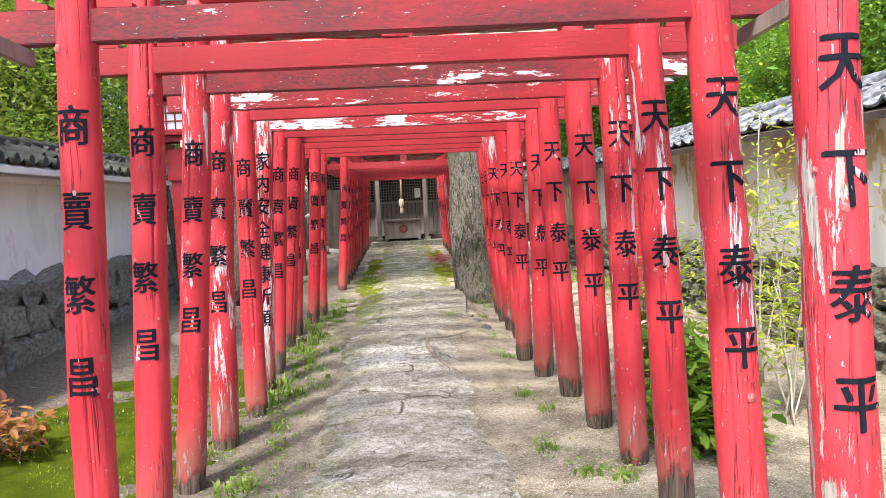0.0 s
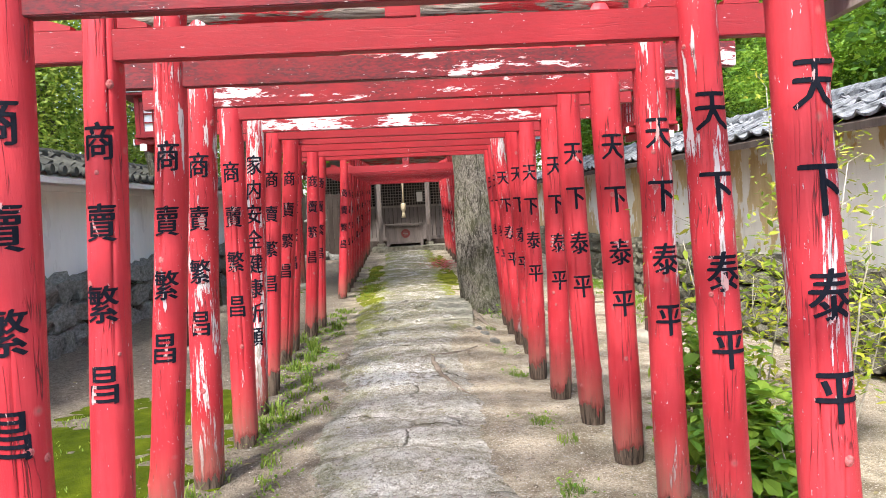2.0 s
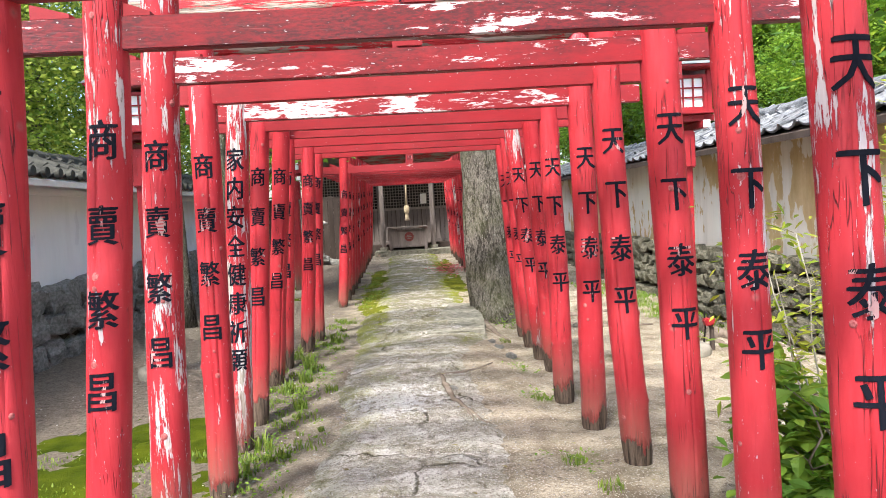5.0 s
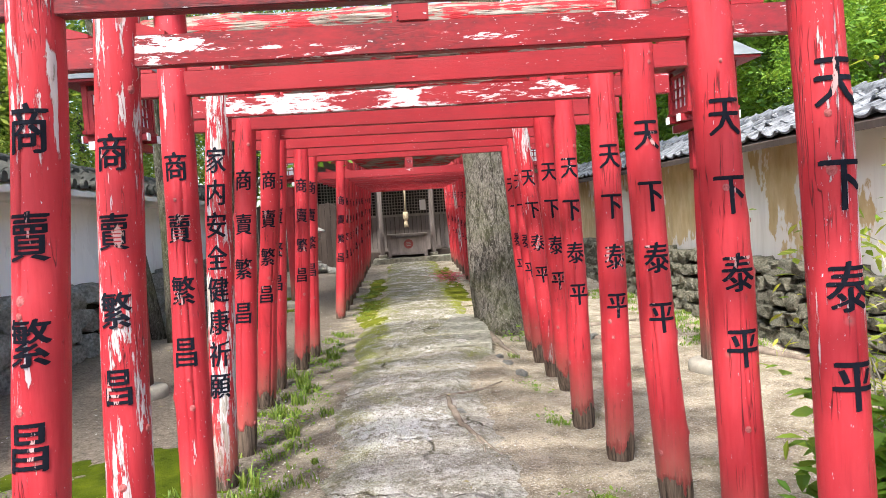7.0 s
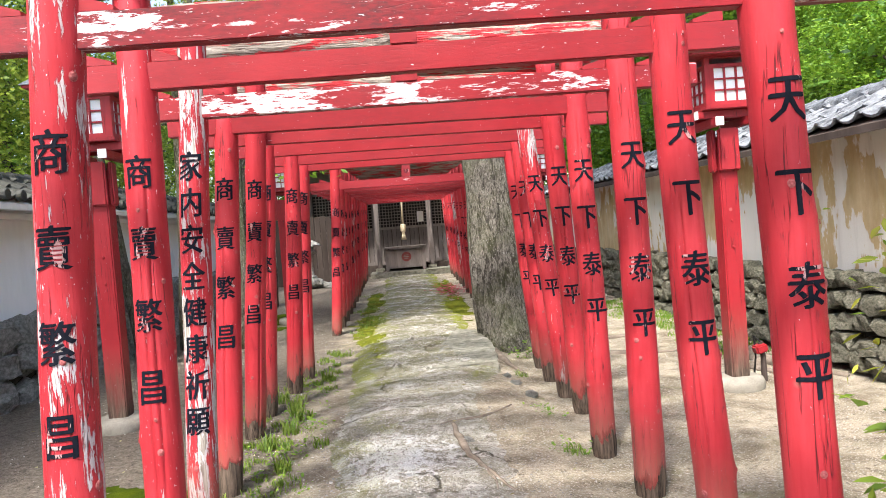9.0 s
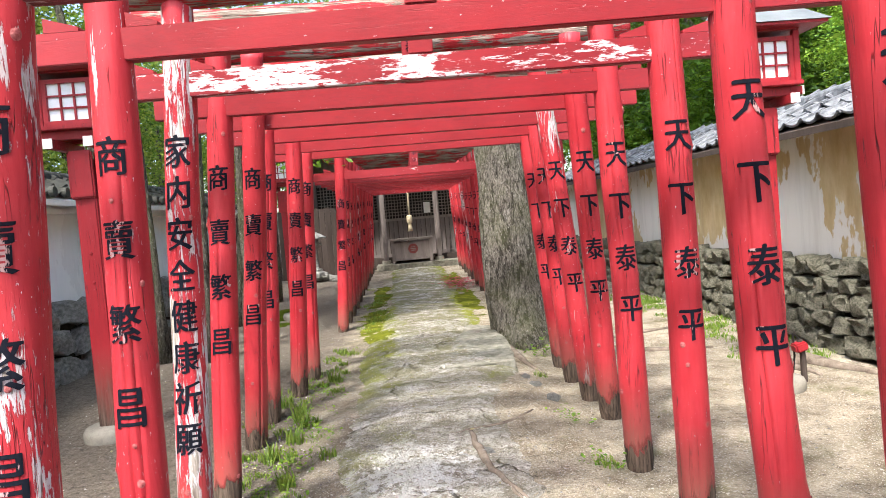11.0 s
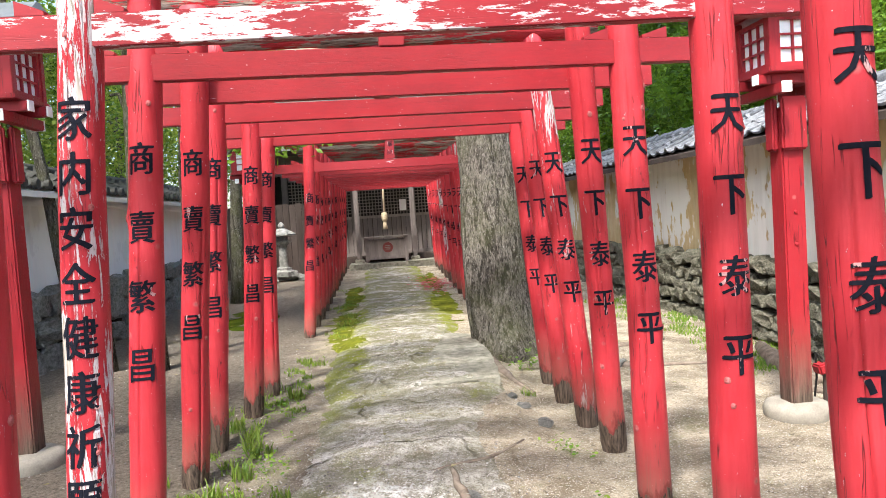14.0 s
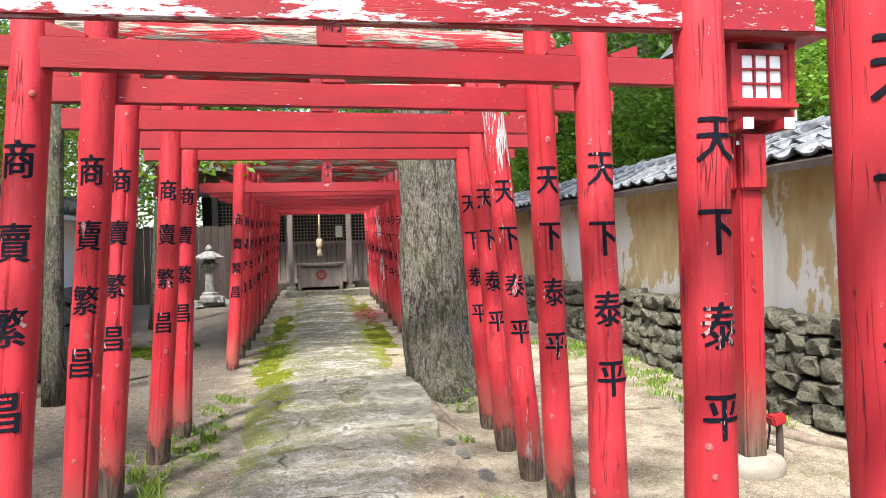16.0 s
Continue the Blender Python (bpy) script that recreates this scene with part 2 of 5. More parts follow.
LEAF["forest"] = leaf_paint("forest_leaf", (0.010, 0.042, 0.008), (0.11, 0.24, 0.03))
LEAF["fresh"] = leaf_paint("fresh_leaf", (0.07, 0.19, 0.02), (0.25, 0.40, 0.045))
LEAF["yellow"] = leaf_paint("yellow_green_leaf", (0.10, 0.20, 0.03), (0.36, 0.42, 0.07))
LEAF["shrub"] = leaf_paint("shrub_leaf", (0.07, 0.19, 0.025), (0.26, 0.38, 0.05))
LEAF["nandina"] = leaf_paint("nandina_leaf", (0.14, 0.26, 0.02), (0.46, 0.44, 0.06))
LEAF["grass"] = leaf_paint("grass_blade", (0.06, 0.13, 0.018), (0.26, 0.34, 0.07))
LEAF["red"] = leaf_paint("red_leaf", (0.16, 0.03, 0.025), (0.36, 0.17, 0.05))
LEAF["petal"] = leaf_paint("pink_petal", (0.55, 0.04, 0.14), (0.75, 0.10, 0.25))
LEAF["dry"] = leaf_paint("dry_leaf", (0.20, 0.13, 0.06), (0.52, 0.46, 0.30))


def bark_paint(name, a, b, moss):
    m, nt, bs = material(name)
    v = coords(nt, (1, 1, 0.34))
    vi = coords(nt)
    n1, n2, n3 = noisy(nt, v, 48, 9, 0.72, 1.2), noisy(nt, vi, 2.2, 5), noisy(nt, coords(nt, (1, 1, 0.2)), 20, 6, 0.65, 0.8)
    col = blend(nt, ramp(nt, n1, (0.40, 0.0), (0.62, 1.0)), a, b)
    col = blend(nt, ramp(nt, n3, (0.40, 0.85), (0.50, 0.0)), col, (0.03, 0.026, 0.022))
    col = blend(nt, ramp(nt, maths(nt, "ADD", maths(nt, "MULTIPLY", n2, 0.75), maths(nt, "MULTIPLY", noisy(nt, vi, 40, 4), 0.25)), (0.46, 0.0), (0.62, moss)), col, (0.12, 0.135, 0.05))
    col = blend(nt, ramp(nt, noisy(nt, coords(nt, (1, 1, 0.45)), 60, 4, 0.75), (0.60, 0.0), (0.66, 0.6)), col, (0.50, 0.49, 0.45))
    finish(nt, bs, col, 0.95, 0.1)
    relief(nt, bs, maths(nt, "ADD", n1, maths(nt, "MULTIPLY", n3, 1.5)), 1.0, 0.035)
    return m


BARK = bark_paint("bark", (0.055, 0.048, 0.041), (0.31, 0.285, 0.25), 0.4)
SMOOTH_BARK = bark_paint("grey_bark", (0.06, 0.054, 0.045), (0.20, 0.185, 0.155), 0.4)
ROOT = plain("root_bark", (0.09, 0.07, 0.055), (0.27, 0.225, 0.185), 14, 0.9, 0.6, 0.006, 0.1)


def soil_paint():
    m, nt, bs = material("soil")
    v = coords(nt, shift=False)
    mid, fine, grit = noisy(nt, v, 3.2, 7, 0.66), noisy(nt, v, 60, 5, 0.7), noisy(nt, v, 24, 6, 0.75)
    col = blend(nt, ramp(nt, mid, (0.38, 0.0), (0.60, 1.0)), (0.27, 0.225, 0.16), (0.62, 0.545, 0.42))
    col = blend(nt, ramp(nt, fine, (0.44, 0.0), (0.64, 0.65)), col, (0.24, 0.195, 0.145))
    col = blend(nt, ramp(nt, noisy(nt, v, 8, 8, 0.78), (0.56, 0.0), (0.63, 0.7)), col, (0.19, 0.155, 0.115))
    col = blend(nt, ramp(nt, grit, (0.58, 0.0), (0.64, 0.75)), col, (0.10, 0.08, 0.06))
    col = blend(nt, ramp(nt, noisy(nt, v, 95, 3), (0.58, 0.0), (0.63, 0.9)), col, (0.76, 0.72, 0.65))
    col = blend(nt, ramp(nt, noisy(nt, v, 1.7, 7, 0.72), (0.56, 0.0), (0.66, 0.55)), col, (0.17, 0.175, 0.06))
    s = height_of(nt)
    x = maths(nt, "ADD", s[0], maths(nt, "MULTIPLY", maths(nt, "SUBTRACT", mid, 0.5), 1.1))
    # left of the path: dark humus, with the trees' shade painted into it
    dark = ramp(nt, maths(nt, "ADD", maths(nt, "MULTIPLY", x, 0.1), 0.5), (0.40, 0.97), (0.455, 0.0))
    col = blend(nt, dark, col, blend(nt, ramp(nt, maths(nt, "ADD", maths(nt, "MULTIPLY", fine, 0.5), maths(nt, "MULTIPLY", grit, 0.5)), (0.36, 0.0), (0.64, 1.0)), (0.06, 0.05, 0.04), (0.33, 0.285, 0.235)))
    finish(nt, bs, col, 0.95, 0.1)
    relief(nt, bs, maths(nt, "ADD", maths(nt, "MULTIPLY", mid, 1.3), maths(nt, "ADD", fine, maths(nt, "MULTIPLY", grit, 1.6))), 1.0, 0.035)
    return m


def path_paint():
    m, nt, bs = material("old_concrete")
    v = coords(nt, shift=False)
    vs = coords(nt, (0.8, 1.5, 1), False)
    mid, small, fine = noisy(nt, vs, 3.4, 9, 0.74, 0.6), noisy(nt, v, 17, 7, 0.75), noisy(nt, v, 60, 5, 0.75)
    col = blend(nt, ramp(nt, mid, (0.41, 0.0), (0.58, 1.0)), (0.34, 0.31, 0.255), (0.68, 0.655, 0.605))
    col = blend(nt, ramp(nt, small, (0.37, 0.8), (0.48, 0.0)), col, (0.18, 0.155, 0.12))
    col = blend(nt, ramp(nt, maths(nt, "ADD", maths(nt, "MULTIPLY", small, 0.5), maths(nt, "MULTIPLY", mid, 0.5)), (0.525, 0.0), (0.565, 0.9)), col, (0.80, 0.78, 0.75))
    col = blend(nt, ramp(nt, fine, (0.37, 0.8), (0.46, 0.0)), col, (0.12, 0.10, 0.08))
    col = blend(nt, ramp(nt, noisy(nt, v, 100, 2), (0.60, 0.0), (0.64, 0.95)), col, (0.80, 0.78, 0.75))
    seam = nt.nodes.new("ShaderNodeTexVoronoi")
    seam.feature = "DISTANCE_TO_EDGE"
    seam.inputs["Scale"].default_value = 1.25
    warp = nt.nodes.new("ShaderNodeVectorMath")
    warp.operation = "MULTIPLY_ADD"
    warp.inputs[1].default_value = (0.35, 0.35, 0.0)
    wn_ = nt.nodes.new("ShaderNodeTexNoise")
    wn_.inputs["Scale"].default_value, wn_.inputs["Detail"].default_value = 3.5, 6
    nt.links.new(v, wn_.inputs["Vector"])
    nt.links.new(wn_.outputs["Color"], warp.inputs[0])
    nt.links.new(v, warp.inputs[2])
    nt.links.new(warp.outputs[0], seam.inputs["Vector"])
    crack = maths(nt, "MULTIPLY", ramp(nt, seam.outputs["Distance"], (0.006, 1.0), (0.022, 0.0)), ramp(nt, noisy(nt, v, 1.3, 3), (0.48, 0.0), (0.58, 0.9)))
    col = blend(nt, crack, col, (0.07, 0.06, 0.042))
    s = height_of(nt)
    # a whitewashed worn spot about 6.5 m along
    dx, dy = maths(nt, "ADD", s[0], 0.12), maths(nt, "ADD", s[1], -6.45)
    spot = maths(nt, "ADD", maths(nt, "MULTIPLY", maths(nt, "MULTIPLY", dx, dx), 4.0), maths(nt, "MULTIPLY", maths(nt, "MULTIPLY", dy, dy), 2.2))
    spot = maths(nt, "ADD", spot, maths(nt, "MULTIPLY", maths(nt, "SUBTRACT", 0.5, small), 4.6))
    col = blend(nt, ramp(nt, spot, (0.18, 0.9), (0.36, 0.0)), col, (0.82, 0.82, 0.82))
    far = ramp(nt, maths(nt, "MULTIPLY", s[1], 0.04), (0.25, 0.25), (0.40, 1.0))
    mossy = maths(nt, "MULTIPLY", far, ramp(nt, noisy(nt, vs, 3.2, 8, 0.75), (0.42, 0.0), (0.56, 0.9)))
    col = blend(nt, mossy, col, blend(nt, small, (0.10, 0.10, 0.035), (0.36, 0.34, 0.19)))
    off = maths(nt, "ABSOLUTE", maths(nt, "SUBTRACT", s[0], 0.2))
    off = maths(nt, "ADD", off, maths(nt, "MULTIPLY", maths(nt, "SUBTRACT", noisy(nt, v, 4.5, 6, 0.7), 0.5), 1.6))
    edge = maths(nt, "MULTIPLY", maths(nt, "MULTIPLY", ramp(nt, off, (0.42, 0.0), (0.66, 0.95)), far), ramp(nt, noisy(nt, v, 1.1, 3), (0.38, 0.2), (0.50, 1.0)))
    col = blend(nt, edge, col, blend(nt, fine, (0.12, 0.15, 0.010), (0.40, 0.43, 0.05)))
    finish(nt, bs, col, 0.93, 0.15)
    hgt = maths(nt, "ADD", maths(nt, "MULTIPLY", mid, 1.6), maths(nt, "ADD", maths(nt, "MULTIPLY", small, 1.1), maths(nt, "MULTIPLY", fine, 0.6)))
    relief(nt, bs, maths(nt, "SUBTRACT", hgt, maths(nt, "MULTIPLY", crack, 1.0)), 1.0, 0.06)
    return m


SOIL, PATH_MAT = soil_paint(), path_paint()
MOSS = plain("moss", (0.022, 0.040, 0.003), (0.105, 0.135, 0.008), 4, 0.95, 1.0, 0.03, 0.05, (1, 1, 1), 110)
BRIGHT_MOSS = plain("bright_moss", (0.045, 0.058, 0.008), (0.21, 0.225, 0.022), 7, 0.95, 1.0, 0.02, 0.05, (1, 1, 1), 90)


def plaster_paint(name, a, b, lost, amount):
    m, nt, bs = material(name)
    v = coords(nt, shift=False)
    vs = coords(nt, (1, 1.2, 0.5), False)
    n1, n2, n3 = noisy(nt, v, 0.5, 6, 0.55), noisy(nt, vs, 5, 6, 0.6), noisy(nt, v, 60, 4)
    col = blend(nt, ramp(nt, n2, (0.3, 0.0), (0.7, 1.0)), a, b)
    f = maths(nt, "ADD", maths(nt, "MULTIPLY", n1, 0.75), maths(nt, "MULTIPLY", n2, 0.25))
    off = ramp(nt, f, (0.56 - 0.1 * amount, 0.0), (0.57 - 0.1 * amount, 1.0))
    col = blend(nt, off, col, lost)
    col = blend(nt, ramp(nt, noisy(nt, coords(nt, (2, 2, 0.25), False), 3, 5, 0.6), (0.5, 0.0), (0.75, 0.3 if amount else 0.08)), col, (0.32, 0.27, 0.21))
    finish(nt, bs, col, 0.92, 0.1)
    relief(nt, bs, maths(nt, "ADD", maths(nt, "MULTIPLY", off, 1.0), maths(nt, "MULTIPLY", n3, 0.5)), 0.5, 0.01)
    return m


EARTH_WALL = plaster_paint("earth_plaster", (0.50, 0.36, 0.18), (0.70, 0.565, 0.34), (0.78, 0.75, 0.69), 0.72)
WHITE_WALL = plaster_paint("white_plaster", (0.84, 0.86, 0.88), (0.90, 0.91, 0.92), (0.80, 0.81, 0.83), 0.0)


# ---- building helpers ----
def as_mesh(name, bm, mat, smooth=False):
    me = bpy.data.meshes.new(name)
    bm.normal_update()
    bm.to_mesh(me)
    bm.free()
    if smooth:
        me.shade_smooth()
    me.materials.append(mat)
    return me


def part(name, bm, mat, parent=None, label="", smooth=False):
    """Links a bmesh as one mesh object under a thing or a part."""
    ob = new(name, as_mesh(name, bm, mat, smooth))
    if parent is not None:
        ob.parent = parent
        bpy.context.view_layer.update()
        ob.matrix_parent_inverse = parent.matrix_world.inverted()
    if label:
        ob["label"] = label
    return ob


def thing(name, label, category, group="", kind="", at=(0, 0, 0)):
    ob = new(name)
    ob.location = at
    bpy.context.view_layer.update()
    return tagged(ob, label, category, group, kind)


def box(bm, x0, x1, y0, y1, z0, z1, bevel=0.0, m=None):
    vs = [bm.verts.new((x, y, z)) for x in (x0, x1) for y in (y0, y1) for z in (z0, z1)]
    if m is not None:
        for v in vs:
            v.co = m @ v.co
    fs = [bm.faces.new([vs[i] for i in q]) for q in ((0, 1, 3, 2), (4, 6, 7, 5), (0, 4, 5, 1), (2, 3, 7, 6), (0, 2, 6, 4), (1, 5, 7, 3))]
    if bevel:
        es = list({e for f in fs for e in f.edges})
        bmesh.ops.bevel(bm, geom=es, offset=bevel, segments=2, affect="EDGES")
    return bm


def boxed(x0, x1, y0, y1, z0, z1, bevel=0.0, m=None):
    return box(bmesh.new(), x0, x1, y0, y1, z0, z1, bevel, m)


def tube(bm, pts, radii, n=10, lump=0.0, seed=0.0):
    """A tapered limb along points."""
    rings = []
    for i, p in enumerate(pts):
        p = Vector(p)
        d = (Vector(pts[min(i + 1, len(pts) - 1)]) - Vector(pts[max(i - 1, 0)])).normalized()
        a = d.orthogonal().normalized() if i == 0 else (a - d * a.dot(d)).normalized()
        b = d.cross(a)
        ring = []
        for k in range(n):
            th = 2 * math.pi * k / n
            w = a * math.cos(th) + b * math.sin(th)
            r = radii[i] * (1 + lump * noise.noise(p * 2.3 + w * 1.4 + Vector((seed, 0, 0))))
            ring.append(bm.verts.new(p + w * r))
        rings.append(ring)
    for r0, r1 in zip(rings, rings[1:]):
        for k in range(n):
            bm.faces.new((r0[k], r0[(k + 1) % n], r1[(k + 1) % n], r1[k]))
    bm.faces.new(rings[0][::-1])
    bm.faces.new(rings[-1])
    return bm


def lathe(bm, x, y, profile, n=24):
    """A turned body about the upright at x, y from (radius, height) pairs."""
    rings = [[bm.verts.new((x + r * math.cos(2 * math.pi * k / n), y + r * math.sin(2 * math.pi * k / n), z)) for k in range(n)] for r, z in profile]
    for r0, r1 in zip(rings, rings[1:]):
        for k in range(n):
            bm.faces.new((r0[k], r0[(k + 1) % n], r1[(k + 1) % n], r1[k]))
    bm.faces.new(rings[0][::-1])
    bm.faces.new(rings[-1])
    return bm


def prism(bm, outline, z0, z1, bevel=0.0):
    lo = [bm.verts.new((x, y, z0)) for x, y in outline]
    hi = [bm.verts.new((x, y, z1)) for x, y in outline]
    n = len(outline)
    top = bm.faces.new(hi)
    bm.faces.new(lo[::-1])
    for k in range(n):
        bm.faces.new((lo[k], lo[(k + 1) % n], hi[(k + 1) % n], hi[k]))
    if bevel:
        bmesh.ops.bevel(bm, geom=list(top.edges), offset=bevel, segments=2, affect="EDGES")
    return bm


def smoothstep(a, b, x):
    t = min(1.0, max(0.0, (x - a) / (b - a)))
    return t * t * (3 - 2 * t)


def axis_x(y):
    """The middle of the avenue, which bends a little to the right towards the shrine."""
    return 0.07 + 0.14 * smoothstep(10.0, 14.0, y)


def gz(x, y):
    """Height of the ground."""
    near = 1.0 if abs(x) < 12 and -6 < y < 40 else 0.0
    z = 0.06 * smoothstep(6.2, 7.6, y) * (1 - smoothstep(10.3, 12, y)) * (1 - smoothstep(0.75, 1.15, x)) + 0.19 * smoothstep(13, 21, y)
    z -= 0.03 * smoothstep(0.8, 1.2, x) * smoothstep(4.8, 6.0, y) * (1 - smoothstep(9.5, 11, y))
    z += near * (0.022 * noise.noise(Vector((x * 0.9, y * 0.9, 3))) + 0.008 * noise.noise(Vector((x * 4, y * 4, 7))))
    return z


# ---- ground, path ----
def steps_out(a, b, step, far):
    inner = list(np.arange(a, b + 1e-6, step))
    out, d = [], step
    while (out[-1] if out else 0) < far:
        d *= 1.7
        out.append((out[-1] if out else 0) + d)
    return [a - o for o in out[::-1]] + inner + [b + o for o in out]


def sheet(xs, ys, f):
    bm = bmesh.new()
    g = [[bm.verts.new((x, y, f(x, y))) for x in xs] for y in ys]
    for r0, r1 in zip(g, g[1:]):
        for i in range(len(xs) - 1):
            bm.faces.new((r0[i], r0[i + 1], r1[i + 1], r1[i]))
    return bm


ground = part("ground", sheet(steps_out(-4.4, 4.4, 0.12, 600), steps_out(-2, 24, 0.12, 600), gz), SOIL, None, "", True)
tagged(ground, "bare sandy soil, dark humus and painted tree shade towards the white wall", "ground", kind="structure")


def path_z(u, y):
    """u: -1 to 1 across the path."""
    c = 0.035 + 0.045 * smoothstep(8.45, 8.95, y + 0.12 * u) * (1 - smoothstep(11, 14, y))
    e = 1 - abs(u) ** 4
    n = 0.02 * noise.noise(Vector((u * 1.6, y * 1.4, 1))) + 0.012 * noise.noise(Vector((u * 5, y * 5, 2))) + 0.014 * noise.noise(Vector((u * 9, y * 12, 5))) + 0.008 * noise.noise(Vector((u * 30, y * 38, 6)))
    return c * e + n * e - 0.05 * (1 - e)


def path_edges(y):
    lo = axis_x(y) - 0.74 - 0.10 * noise.noise(Vector((0, y * 1.1, 0))) - 0.05 * noise.noise(Vector((3, y * 4, 0))) - 0.03 * noise.noise(Vector((3, y * 11, 0)))
    hi = axis_x(y) + 0.60 + 0.12 * noise.noise(Vector((7, y * 1.0, 0))) + 0.05 * noise.noise(Vector((9, y * 4, 0))) + 0.04 * noise.noise(Vector((9, y * 11, 0)))
    return lo, hi + 0.25 * smoothstep(7.5, 9, y)


def surf(x, y):
    """Height of whatever one would step on."""
    lo, hi = path_edges(y)
    u = (2 * x - lo - hi) / (hi - lo)
    return gz(x, y) + (max(0.0, path_z(u, y)) if abs(u) < 1 and -2 < y < 21.9 else 0.0)


def build_path():
    bm = bmesh.new()
    rows = []
    for j in range(660):
        y = -2 + j * 0.0363
        lo, hi = path_edges(y)
        row = []
        for i in range(49):
            u = -1 + 2 * i / 48
            x = lo + (hi - lo) * i / 48
            row.append(bm.verts.new((x, y, gz(x, y) + path_z(u, y))))
        rows.append(row)
    for r0, r1 in zip(rows, rows[1:]):
        for i in range(48):
            bm.faces.new((r0[i], r0[i + 1], r1[i + 1], r1[i]))
    return bm


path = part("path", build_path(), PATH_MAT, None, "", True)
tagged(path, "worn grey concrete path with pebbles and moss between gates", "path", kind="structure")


def ragged(cx, cy, rx, ry, n, seed, k=0.12):
    return [(cx + rx * math.cos(a) * (1 + k * noise.noise(Vector((math.cos(a) * 2 + seed, math.sin(a) * 2, 0)))),
             cy + ry * math.sin(a) * (1 + k * noise.noise(Vector((math.cos(a) * 2, math.sin(a) * 2 + seed, 4))))) for a in [2 * math.pi * i / n for i in range(n)]]


def wavy(corners, per=7, amp=0.02, seed=0.0):
    out = []
    for (x0, y0), (x1, y1) in zip(corners, corners[1:] + corners[:1]):
        for k in range(per):
            t = k / per
            x, y = x0 + (x1 - x0) * t, y0 + (y1 - y0) * t
            out.append((x + amp * noise.noise(Vector((x * 6, y * 6, seed))), y + amp * noise.noise(Vector((x * 6, y * 6, seed + 9)))))
    return out


# ---- torii gates ----
glyph_cache = {}


def glyph(ch):
    """Points and faces of a character in the built-in font, one unit high about its middle, cut fine enough to bend."""
    if ch not in glyph_cache:
        cu = bpy.data.curves.new("glyph", "FONT")
        cu.body, cu.resolution_u = ch, 2
        ob = new("glyph", cu)
        me = bpy.data.meshes.new_from_object(ob.evaluated_get(bpy.context.evaluated_depsgraph_get()))
        bpy.data.objects.remove(ob)
        bpy.data.curves.remove(cu)
        bm = bmesh.new()
        bm.from_mesh(me)
        bpy.data.meshes.remove(me)
        xs, ys = [v.co.x for v in bm.verts], [v.co.y for v in bm.verts]
        cx, cy, h = (min(xs) + max(xs)) / 2, (min(ys) + max(ys)) / 2, max(max(ys) - min(ys), max(xs) - min(xs))
        for v in bm.verts:
            v.co = Vector(((v.co.x - cx) / h, (v.co.y - cy) / h, 0))
        for k in range(-4, 5):
            bmesh.ops.bisect_plane(bm, geom=bm.verts[:] + bm.edges[:] + bm.faces[:], plane_co=(k * 0.11, 0, 0), plane_no=(1, 0, 0))
        bm.verts.index_update()
        glyph_cache[ch] = ([v.co.copy() for v in bm.verts], [[v.index for v in f.verts] for f in bm.faces])
        bm.free()
    return glyph_cache[ch]


def post_surface(base, top, r, seed):
    base, top = Vector(base), Vector(top)
    rng = random.Random(seed)
    knots = [(rng.uniform(0.1, 0.95), rng.uniform(-2.9, -0.2), rng.uniform(0.004, 0.010)) for _ in range(rng.randint(4, 7))]
    bow = Vector((rng.uniform(-0.018, 0.018), rng.uniform(-0.015, 0.015), 0))

    def f(s, th, lift=0.0):
        c = base.lerp(top, s) + bow * math.sin(math.pi * s) + Vector((0.007 * noise.noise(Vector((s * 4, seed, 0))), 0, 0))
        rr = r * (1.05 - 0.10 * s)
        rr *= 1 + 0.055 * noise.noise(Vector((math.cos(th) * 1.2, math.sin(th) * 1.2, s * 7 + seed * 3.1)))
        for ks, kt, kh in knots:
            d2 = ((s - ks) * 2.5 / 0.035) ** 2 + ((th - kt) * r / 0.03) ** 2
            if d2 < 6:
                rr += kh * math.exp(-d2)
        return c + Vector((math.cos(th), math.sin(th), 0)) * (rr + lift)
    f.knots = knots
    return f


